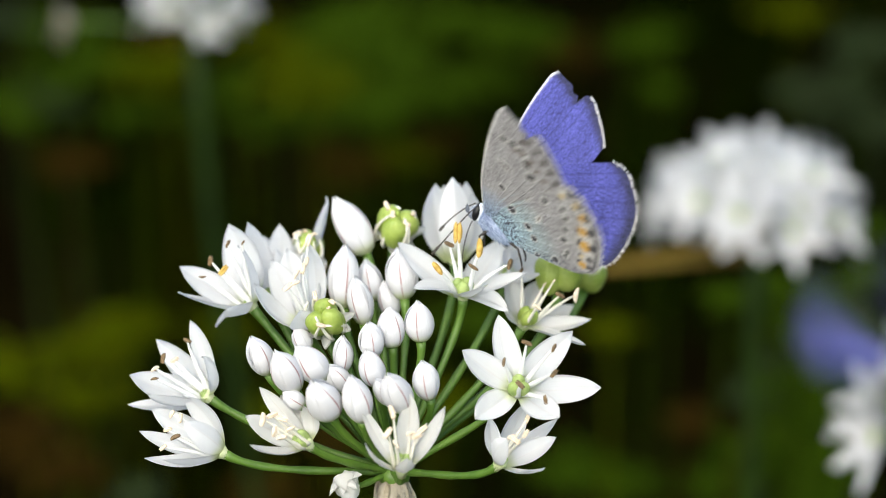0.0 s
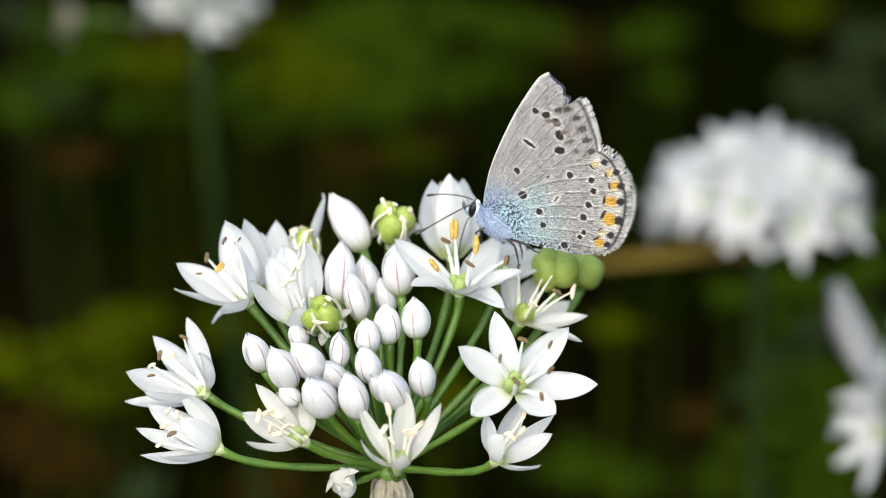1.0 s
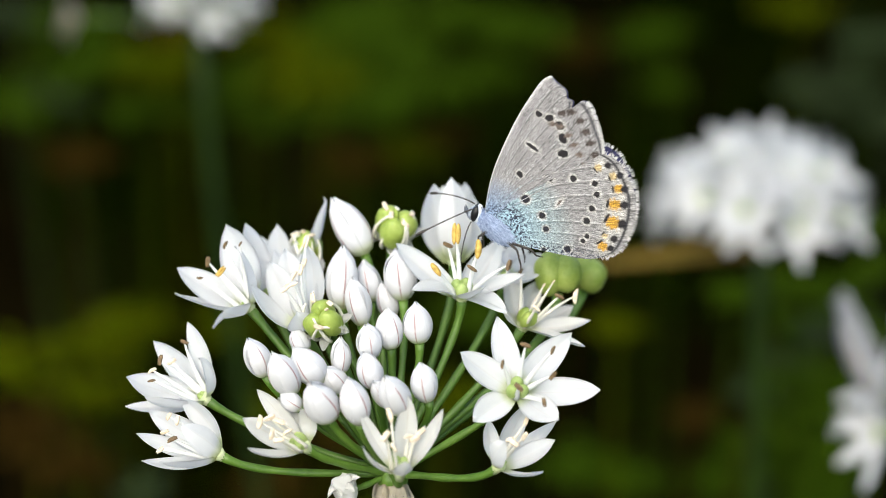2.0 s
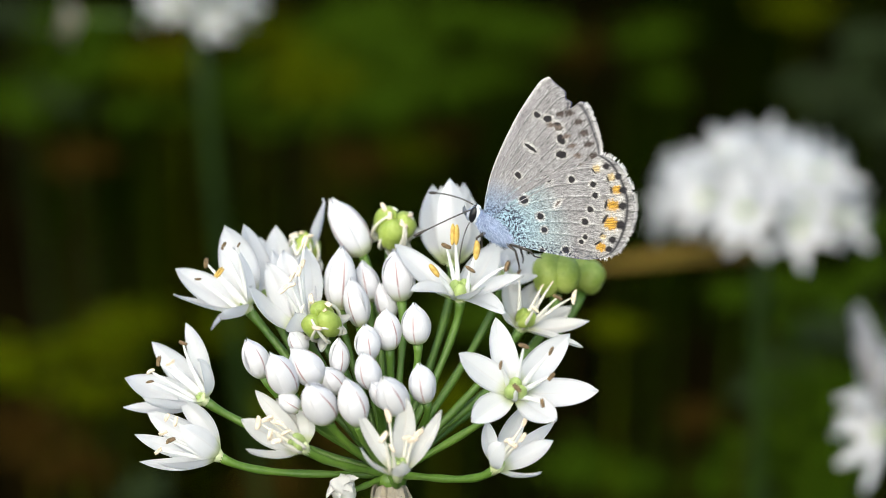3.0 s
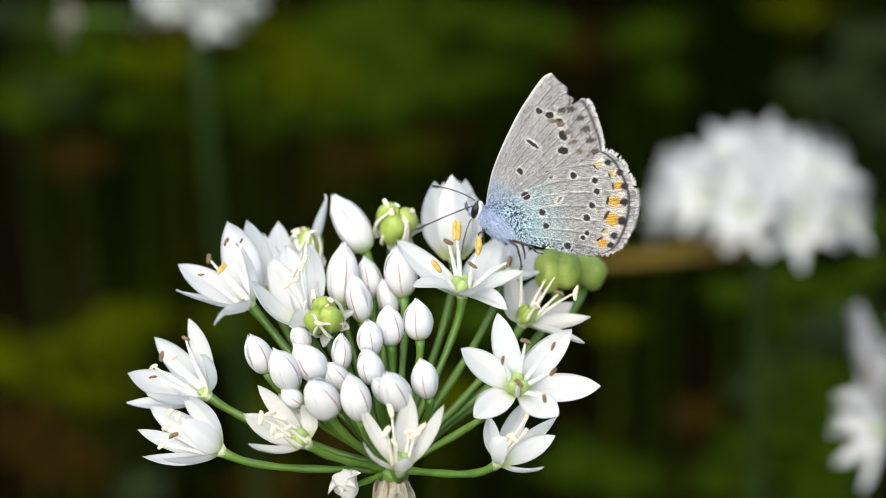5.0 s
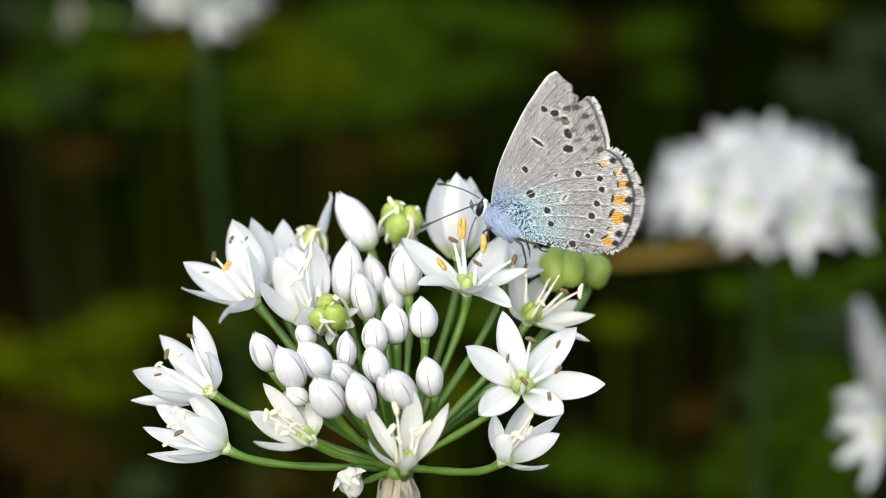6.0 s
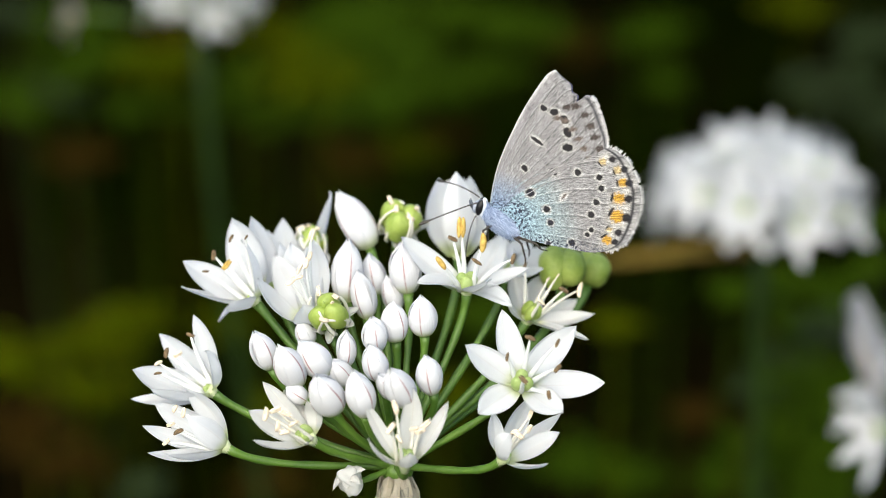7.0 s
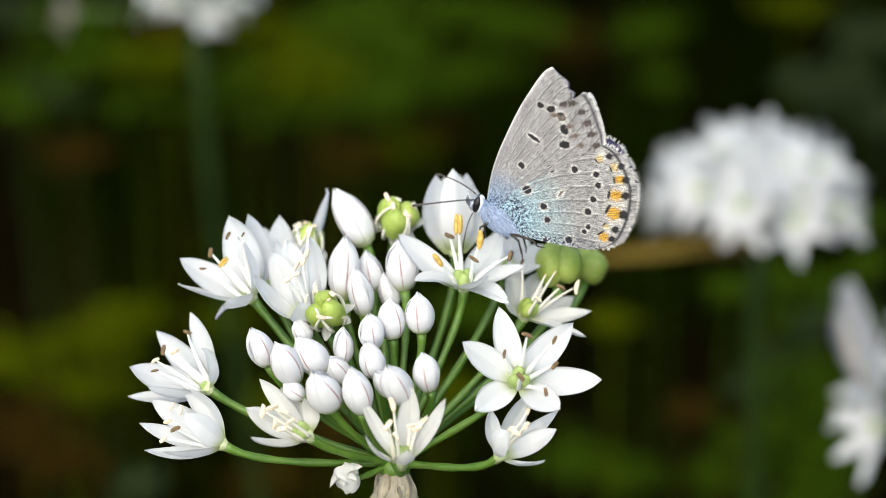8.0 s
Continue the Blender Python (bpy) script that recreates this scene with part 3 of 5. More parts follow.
flower((-8.38, -8.0, 3.56), (-0.64, -0.5, 0.59), ((-5.2, 2.5, 5.7, 1.7, 0.1), (-6.3, -0.5, 3.0, 2.2, 0.1), (-5.6, -3.0, 0.3, 1.9, 0.1), (-3.1, 3.0, 4.8, 2.7, 0.16), (-0.4, -1.0, 4.0, 2.1, 0.26), (-1.7, 2.5, 4.3, 2.0, 0.1),),
       ((-3.6, -1, 3.1, 'cream', 20, 1.3), (-2.5, -1.5, 2.8, 'cream', -20, 1.2), (-1.7, -2.5, 1.9, 'cream', 30, 1.2), (-3.2, -2.5, 1.6, 'cream', 80, 1.2), (-2.5, -3, 1.1, 'cream', 10, 1.2), (-4.5, -1, 2.7, 'cream', 80, 1.5),), fade=0.7)
flower((1.02, -11.0, 1.31), (0.02, -0.45, 0.89), ((-4.0, 0.0, 6.5, 1.35, 0.1), (0.9, 0.0, 7.7, 2.1, 0.08), (4.3, -1.0, 6.5, 1.5, 0.1), (-3.5, -3.5, 3.1, 1.6, 0.1), (2.5, 2.5, 4.6, 1.3, 0.1), (0.6, -4.0, 1.7, 1.7, 0.1),),
       ((-0.9, -1, 5.9, 'cream', -75, 1.5), (-1.3, -2.5, 4.0, 'cream', 55, 1.4), (-0.5, -3.5, 3.0, 'cream', -50, 1.1), (1.5, -1.5, 3.6, 'cream', 20, 1.2), (0.9, -1, 3.8, 'cream', 10, 1.0), (2.0, 0, 4.1, 'cream', 40, 1.3),), fade=0.6)
flower((10.69, -7.5, 1.58), (0.56, -0.45, 0.7), ((-0.9, 0.0, 4.8, 1.8, 0.1), (3.2, 3.0, 6.1, 2.0, 0.1), (6.1, 2.5, 4.4, 1.5, 0.1), (5.8, -0.5, 2.8, 2.0, 0.1), (4.5, -3.5, 0.0, 1.8, 0.1), (0.7, -4.0, 3.0, 2.2, 0.15),),
       ((1.6, -2.5, 2.7, 'cream', -35, 1.3), (2.9, 0, 4.6, 'cream', 70, 1.1), (2.7, -1, 3.2, 'cream', 60, 1.1), (1.2, -2, 3.0, 'cream', 20, 1.0),), fade=0.4)
flower((12.66, -6.4, 8.92), (0.04, -0.9, 0.43), ((-5.7, -1.5, 4.2, 2.7, 0.04), (-1.9, 1.0, 7.7, 2.5, 0.05), (5.6, 0.0, 6.1, 2.8, 0.05), (8.4, -1.0, 0.4, 2.7, 0.03), (4.0, -3.5, -2.4, 2.8, 0.06), (-4.4, -3.5, -2.5, 2.7, 0.03),),
       ((-1.5, -3, 3.1, 'brown', 80, 1.0), (0.8, -3, 5.0, 'brown', -20, 1.2), (3.5, -3, 4.5, 'brown', 65, 1.0), (3.5, -3.4, 2.0, 'brown', 50, 1.1), (2.6, -4, -0.6, 'brown', -80, 1.0), (0.1, -4, 0.9, 'brown', -45, 1.2),))
flower((7.26, 2, 18.23), (-0.02, -0.58, 0.81), ((-6.9, -1, 5.8, 2.8, 0.05), (-5.2, -4, 1.0, 2.3, -0.1), (4.6, -4, -1.4, 2.3, -0.14), (2.0, -6, 1.1, 2.6, 0.0), (6.6, -2, 2.5, 2.4, 0.02), (4.0, 2.0, 6.1, 3.2, 0.1),),
       ((-0.6, -2, 6.8, 'yellow', 88, 2.3), (1.7, -2.5, 5.2, 'yellow', 86, 2.1), (-2.7, -4, 3.1, 'yellow', -52, 1.7), (-1.5, -1, 5.6, 'brown', -25, 1.2), (1.0, -3, 3.2, 'brown', -35, 1.3), (4.8, -2, 3.5, 'brown', 75, 1.2),))
flower((11.94, 7, 20.17), (0.1, -0.55, 0.8), ((4.4, 1, 2.7, 2.6, 0.1), (-2.8, 1, 3.3, 2.4, 0.1), (2.1, 3, 4.0, 2.8, 0.1), (-1.1, 3, 4.2, 2.8, 0.1), (3.5, -3, 0.5, 2.3, 0.1), (-1.7, -4, -0.8, 2.2, 0.1),),
       ((0.4, -2, 1.6, 'brown', 75, 1.2), (-0.8, -1, 2.6, 'brown', 30, 0.9),), fade=0.1)
flower((13.65, 4, 15.05), (0.4, -0.4, 0.8), ((7.3, 0, 0.8, 2.1, 0.06), (6.4, -4, -1.8, 1.9, 0.0), (-1.1, 1, 5.9, 2.3, 0.1), (5.7, 4, 2.2, 2.0, 0.1), (1.8, 4, 4.9, 2.3, 0.1), (-2.0, -3, 2.2, 2.0, 0.1),),
       ((3.3, -1, 4.9, 'cream', 50, 0.5), (3.9, -1.5, 3.4, 'brown', -30, 1.2), (5.6, -1, 3.4, 'cream', 80, 1.7), (1.4, -3, 2.2, 'cream', -40, 1.2), (2.3, 0, 4.5, 'cream', 50, 0.6), (-0.2, 0, 5.9, 'brown', 70, 1.0),), fade=0.7, ripe=0.5)
flower((-15.08, 3, 17.06), (-0.62, -0.22, 0.75), ((-7.8, 0, 4.4, 3.0, 0.06), (-7.7, -2, 1.7, 2.6, 0.05), (-2.7, 1.5, 9.0, 4.2, 0.1), (-1.3, -2.5, 6.7, 3.4, 0.14), (-2.2, -5, -0.0, 2.8, 0.1), (-4.4, 4, -2.2, 1.2, -0.1),),
       ((-2.6, -0.5, 6.8, 'brown', 65, 1.0), (-0.7, -3.4, 6.9, 'brown', 60, 0.6), (-5.2, -1.2, 3.3, 'brown', 0, 0.8), (-2.9, -2, 4.0, 'yellow', 50, 1.4), (-4.5, 0, 5.0, 'brown', 85, 1.2),), fade=0.1)
flower((-12.65, 6, 16.91), (-0.25, -0.1, 0.95), ((-3.1, -1.5, 9.3, 2.6, 0.16), (0.0, 2, 9.2, 3.6, 0.14), (-1.8, 3, 7.9, 3.0, 0.1), (2.1, 1.5, 7.5, 3.0, 0.16), (-0.0, -2, 6.6, 3.0, 0.16), (0.8, 3, 7.2, 3.0, 0.1),),
       ())
flower((-9.2, 1, 15.06), (-0.35, -0.5, 0.8), ((-5.3, -3, 4.7, 3.0, 0.16), (0.2, -0.5, 8.9, 2.7, 0.2), (-2.3, 2.5, 8.4, 3.6, 0.12), (-3.9, 1.5, 7.1, 3.2, 0.12), (-0.6, 3, 7.9, 3.0, 0.1), (-0.5, -4.5, 1.9, 2.8, 0.12),),
       ((-0.3, -1.5, 6.2, 'cream', 80, 1.3), (-1.0, -2, 5.6, 'cream', 60, 1.2), (-1.8, -2.5, 4.3, 'cream', 40, 1.3), (-0.0, -1, 6.9, 'cream', 70, 1.2), (0.2, -0.5, 9.2, 'cream', 75, 1.5), (-1.0, -2.5, 4.7, 'cream', 20, 1.0),), fade=0.25)
flower((6.47, 9, 21.74), (-0.05, -0.05, 1.0), ((-2.1, -1.5, 8.7, 3.6, 0.17), (-0.3, -2.5, 9.4, 3.5, 0.15), (1.2, 0, 9.0, 3.2, 0.15), (-1.2, 2, 8.7, 3.0, 0.15), (0.5, 2.5, 8.9, 3.0, 0.15), (1.8, -1, 7.7, 3.4, 0.17),),
       ())
capsule((-0.20, 8.00, 24.6), (0.15, -0.75, 0.62), 40, 40, 4.4)
capsule((-9.78, 9.00, 22.09), (0.10, -0.00, 1.00), 40, 0, 3.4, tall=((75, 5, 7.2),))
capsule((-6.60, -0.60, 15.10), (-0.25, -0.80, 0.55), 40, 10, 3.9)
capsule((17.67, 8.00, 18.54), (0.00, -0.10, 0.99), 40, 60, 4.9, tall=None)
capsule((20.79, 13.00, 18.68), (0.30, -0.00, 0.95), 40, 20, 4.2, tall=None)
wilted((-4.57, -4.00, -0.92))

# ---- butterfly ----
def spline(pts, n):
    """Smooth curve through a few control points (x, z), n + 1 even steps."""
    p = np.array([pts[0], *pts, pts[-1]], dtype=float)
    p[0], p[-1] = 2 * p[1] - p[2], 2 * p[-2] - p[-3]
    segs = len(pts) - 1
    out = []
    for t in np.linspace(0, segs, segs * 24 + 1):
        i = min(int(t), segs - 1)
        s = t - i
        a, b, c, d = p[i:i + 4]
        out.append(0.5 * (2 * b + (c - a) * s + (2 * a - 5 * b + 4 * c - d) * s * s + (3 * b - a - 3 * c + d) * s ** 3))
    out = np.array(out)
    far = np.concatenate([[0], np.cumsum(np.hypot(*np.diff(out, axis=0).T))])
    g = np.linspace(0, far[-1], n + 1)
    return np.stack([np.interp(g, far, out[:, 0]), np.interp(g, far, out[:, 1])], 1)


def blot(colour, X, Z, x, z, rx, rz, tint, turn=0.0, soft=0.18, rag=0.12):
    """Lay one spot of scales on the pattern."""
    c, s = math.cos(radians(turn)), math.sin(radians(turn))
    dx, dz = (X - x) * c + (Z - z) * s, -(X - x) * s + (Z - z) * c
    wob = 1 + rag * np.sin(9 * X + 5 * Z) * np.cos(8 * Z - 3 * X)
    d = np.sqrt((dx / rx) ** 2 + (dz / rz) ** 2) * wob
    k = np.clip((1 + soft - d) / (2 * soft), 0, 1)[:, None]
    return colour * (1 - k) + np.array(tint) * k


BLACK_SPOT, WHITE_RING, ORANGE, SMOKE = (0.012, 0.010, 0.012), (0.50, 0.48, 0.47), (0.46, 0.255, 0.035), (0.13, 0.10, 0.085)


def wing_mesh(name, lead, trail, margin, veins, paint, paint_top, side, nu, nv):
    """Two sheets, under and upper side, between the leading and the trailing edge; side -1 or 1 is where the underside looks."""
    A, B, M = spline(lead, nv), spline(trail, nv), spline(margin, nu)
    t, u = np.meshgrid(np.linspace(0, 1, nv + 1), np.linspace(0, 1, nu + 1), indexing="ij")
    flat = A[:, None] * (1 - u[..., None]) + B[:, None] * u[..., None]
    pull = (t ** 5)[..., None] * (M[None] - (A[-1] * (1 - u[..., None]) + B[-1] * u[..., None]))
    P = (flat + pull).reshape(-1, 2)
    T, U = t.ravel(), u.ravel()
    vein = np.exp(-((U * veins - np.round(U * veins)) / (0.035 + 0.06 * (1 - T))) ** 2) * np.clip(T * 6, 0, 1)
    bend = 0.25 * np.sin(U * math.pi) * T - 0.35 * T * T
    y = side * (bend * 0.6 + 0.05 * vein)
    n = len(P)
    verts = np.zeros((2 * n, 3))
    verts[:n, 0], verts[:n, 2], verts[:n, 1] = P[:, 0], P[:, 1], y + side * 0.03
    verts[n:, 0], verts[n:, 2], verts[n:, 1] = P[:, 0], P[:, 1], y - side * 0.03
    w = nu + 1
    j, i = np.meshgrid(np.arange(nv), np.arange(nu), indexing="ij")
    a = (j * w + i).ravel()
    quads = np.stack([a, a + 1, a + w + 1, a + w], 1)
    faces = np.concatenate([quads if side < 0 else quads[:, ::-1], (quads[:, ::-1] if side < 0 else quads) + n])
    me = mesh_of(name, verts * MM, [tuple(q) for q in faces.tolist()])
    me.materials.append(UNDERWING)
    me.materials.append(UPPERWING)
    me.polygons.foreach_set("material_index", [0] * len(quads) + [1] * len(quads))
    under, dust = paint(P[:, 0], P[:, 1], T, U, vein)
    over, dust_top = paint_top(P[:, 0], P[:, 1], T, U, vein)
    rgba = np.ones((2 * n, 4), dtype=np.float32)
    rgba[:n, :3], rgba[n:, :3] = under, over
    me.attributes.new("pattern", "FLOAT_COLOR", "POINT").data.foreach_set("color", rgba.ravel())
    grain = np.zeros((2 * n, 3), dtype=np.float32)
    grain[:, 0], grain[:, 1], grain[:, 2] = np.tile(U * 120, 2), np.tile(T * 34, 2), np.repeat([0.0, 7.0], n)
    me.attributes.new("grain", "FLOAT_VECTOR", "POINT").data.foreach_set("vector", grain.ravel())
    me.attributes.new("dust", "FLOAT", "POINT").data.foreach_set("value", np.concatenate([dust, dust_top]).astype(np.float32))
    return me, M, y.reshape(nv + 1, nu + 1)[-1]


def fringe_mesh(M, y, per, length, seed, start=0.0):
    """Fine scales that stand out of the wing's margin."""
    rng = np.random.default_rng(seed)
    verts, faces = [], []
    n = len(M) - 1
    tang = np.gradient(M, axis=0)
    tang /= np.linalg.norm(tang, axis=1)[:, None]
    for k in range(int(per * n)):
        s = start * n + rng.random() * n * (1 - start)
        i = min(int(s), n - 1)
        p = M[i] + (M[i + 1] - M[i]) * (s - i)
        d = np.array([-tang[i][1], tang[i][0]])
        d = d + tang[i] * rng.normal(0, 0.22)
        ln = length * (0.45 + 0.95 * rng.random() ** 1.6)
        h = tang[i] * 0.020
        yy = y[i] + rng.normal(0, 0.035)
        q = len(verts)
        e = p + d * ln
        m = p + d * ln * 0.6
        for pt, hw in ((p - d * 0.12, 1.0), (m, 1.15), (e, 0.35)):
            verts.append(((pt - h * hw)[0], yy, (pt - h * hw)[1]))
            verts.append(((pt + h * hw)[0], yy + 0.012, (pt + h * hw)[1]))
        faces += [(q, q + 1, q + 3, q + 2), (q + 2, q + 3, q + 5, q + 4)]
    return mesh_of("fringe", np.array(verts) * MM, faces, False)


def grey_base(X, Z, T, U, vein, veins):
    n = len(X)
    col = np.tile(np.array((0.255, 0.246, 0.252)), (n, 1))
    col += (0.03 * np.sin(X * 1.7 + Z * 0.8) * np.sin(Z * 1.1))[:, None]
    side_line = np.exp(-((((U * veins) % 1.0) - 0.13) / 0.045) ** 2) * np.clip(T * 3 - 0.3, 0, 1)
    return col * (1 + 0.34 * vein - 0.50 * side_line)[:, None]


def paint_fore_under(X, Z, T, U, vein):
    col = grey_base(X, Z, T, U, vein, 9)
    blue = np.clip(1.15 - np.hypot(X + 0.6, Z - 0.6) / 4.0, 0, 1)[:, None]
    col = col * (1 - 0.75 * blue) + np.array((0.24, 0.36, 0.56)) * 0.75 * blue
    pale = np.clip(1 - U / 0.035, 0, 1)[:, None]
    col = col * (1 - pale) + np.array((0.82, 0.80, 0.76)) * pale
    for x, z, r, q in ((-6.82, 11.34, 0.30, 20), (-5.88, 12.02, 0.36, 60), (-4.68, 12.45, 0.40, 10), (-3.38, 11.94, 0.42, -10), (-2.06, 11.0, 0.42, 50), (-2.70, 5.95, 0.30, 0)):
        col = blot(col, X, Z, x, z, r * 1.65, r * 1.35, (0.50, 0.48, 0.46), q, 0.3)
        col = blot(col, X, Z, x, z, r * 1.35, r * 1.0, BLACK_SPOT, q)
    col = blot(col, X, Z, -4.36, 8.76, 0.95, 0.40, WHITE_RING, 20, 0.4)
    col = blot(col, X, Z, -4.36, 8.76, 0.80, 0.19, BLACK_SPOT, 20)
    for k in range(6):
        uu = 0.36 + 0.115 * k
        for tt, rr, tint in ((0.83, 0.34, SMOKE), (0.925, 0.42, (0.06, 0.045, 0.04))):
            j = np.argmin((T - tt) ** 2 + (U - uu) ** 2)
            col = blot(col, X, Z, X[j], Z[j], rr * 1.15, rr * 0.75, tint, 62, 0.4, 0.3)
    line = (np.exp(-((T - 0.982) / 0.007) ** 2) * (U > 0.3))[:, None]
    col = col * (1 - 0.85 * line) + np.array((0.03, 0.03, 0.04)) * 0.85 * line
    return col, np.clip(1.1 - np.hypot(X + 0.6, Z - 0.6) / 3.6, 0, 1.0)


def paint_hind_under(X, Z, T, U, vein):
    col = grey_base(X, Z, T, U, vein, 8)
    reach = np.hypot((X - 1.0) * 0.85, Z - 1.0)
    blue = np.clip(1.25 - reach / 5.9, 0, 1)[:, None]
    tone = np.array((0.38, 0.57, 0.58)) * (1 - blue * 0.5) + np.array((0.24, 0.38, 0.60)) * blue * 0.5
    col = col * (1 - 0.85 * blue) + tone * 0.85 * blue
    for x, z, r in ((-0.2, 4.86, 0.44), (-0.75, 8.33, 0.44), (0.68, 10.33, 0.34), (2.18, 5.27, 0.36), (3.61, 4.75, 0.32), (5.35, 3.19, 0.26), (6.63, 5.35, 0.36),
                    (2.32, 11.89, 0.33), (3.39, 11.41, 0.33), (4.35, 10.09, 0.33), (5.17, 8.86, 0.36), (6.55, 7.9, 0.28), (6.75, 7.25, 0.26)):
        col = blot(col, X, Z, x, z, r * 1.42, r * 1.40, (0.52, 0.50, 0.48), 0, 0.3)
        col = blot(col, X, Z, x, z, r * 1.08, r * 1.0, BLACK_SPOT)
    col = blot(col, X, Z, 2.01, 7.65, 0.75, 0.35, WHITE_RING, -75, 0.4)
    col = blot(col, X, Z, 2.01, 7.65, 0.42, 0.12, SMOKE, -75, 0.3)
    for x, z, r in ((-0.52, 12.05, 0.42), (1.12, 13.16, 0.42), (2.75, 13.92, 0.46), (4.12, 13.59, 0.55), (5.30, 12.27, 0.70), (6.76, 11.03, 0.78), (7.53, 9.49, 0.34), (8.32, 8.64, 0.55)):
        out = math.degrees(math.atan2(z - 8.5, x - 1.5))
        k = r * 1.9
        col = blot(col, X, Z, x + 0.35 * math.cos(radians(out)), z + 0.35 * math.sin(radians(out)), k * 1.0, k * 0.8, (0.46, 0.44, 0.42), out, 0.5)
        col = blot(col, X, Z, x, z, r * 0.95, r * 0.9, ORANGE if r > 0.5 else (0.44, 0.33, 0.17), out, 0.25, 0.25)
        col = blot(col, X, Z, x - r * math.cos(radians(out)), z - r * math.sin(radians(out)), r * 0.22, r * 0.75, BLACK_SPOT, out, 0.3, 0.2)
    for x, z, r in ((1.46, 14.13, 0.36), (3.0, 14.53, 0.38), (4.47, 14.13, 0.42), (5.83, 13.11, 0.46), (7.44, 11.77, 0.52), (8.29, 10.1, 0.40), (8.96, 9.2, 0.38)):
        col = blot(col, X, Z, x, z, r * 0.95, r, BLACK_SPOT, 0, 0.25)
    line = np.exp(-((T - 0.976) / 0.007) ** 2)[:, None]
    col = col * (1 - 0.95 * line) + np.array((0.012, 0.012, 0.018)) * 0.95 * line
    return col, np.clip(1.2 - reach / 2.6, 0, 1.0) + 0.62 * np.clip(1.3 - reach / 6.4, 0, 1) + 0.9 * np.clip((U - 0.82) / 0.18, 0, 1)


def paint_upper(X, Z, T, U, vein):
    n = len(X)
    col = np.tile(np.array((0.074, 0.078, 0.325)), (n, 1)) * (1 + 0.10 * np.sin(X * 1.3 + Z))[:, None]
    col *= (1 - 0.48 * vein * np.clip(T * 2 - 0.5, 0, 1))[:, None]
    edge = np.clip((T - 0.93) / 0.05, 0, 1)[:, None]
    col = col * (1 - 0.8 * edge) + np.array((0.02, 0.02, 0.035)) * 0.8 * edge
    if X.min() < -6:   # the forewing alone has a white leading edge
        pale = np.clip(1 - U / 0.03, 0, 1)[:, None]
        col = col * (1 - pale) + np.array((0.75, 0.75, 0.80)) * pale
    return col, 0.25 * np.clip(1 - T * 1.6, 0, 1) + 0.10


FORE = dict(lead=[(-0.85, 0.0), (-2.5, 1.5), (-4.4, 3.66), (-6.2, 6.46), (-7.85, 9.5), (-8.95, 12.1), (-9.48, 13.7), (-9.40, 14.6)],
            trail=[(-0.3, 0.2), (0.2, 4.0), (0.7, 8.0), (0.8, 12.0), (0.16, 14.33)],
            margin=[(-9.40, 14.6), (-8.2, 14.85), (-7.3, 15.1), (-6.6, 14.75), (-6.0, 15.0), (-5.45, 14.6), (-5.5, 15.9), (-4.6, 16.1), (-3.4, 15.85), (-2.2, 15.45), (-0.8, 14.95), (0.16, 14.33)])
HIND = dict(lead=[(0.0, 0.1), (-1.4, 2.2), (-2.3, 4.6), (-2.4, 7.3), (-1.85, 10.2), (-0.7, 12.6), (0.11, 14.37)],
            trail=[(0.4, 0.0), (1.75, 0.5), (3.3, 1.3), (5.0, 2.7), (7.1, 4.8), (8.5, 6.3), (9.3, 7.7)],
            margin=[(0.11, 14.37), (1.1, 15.0), (2.3, 15.3), (4.34, 15.06), (6.14, 14.4), (7.8, 13.0), (9.1, 11.2), (9.7, 9.5), (9.3, 7.7)])


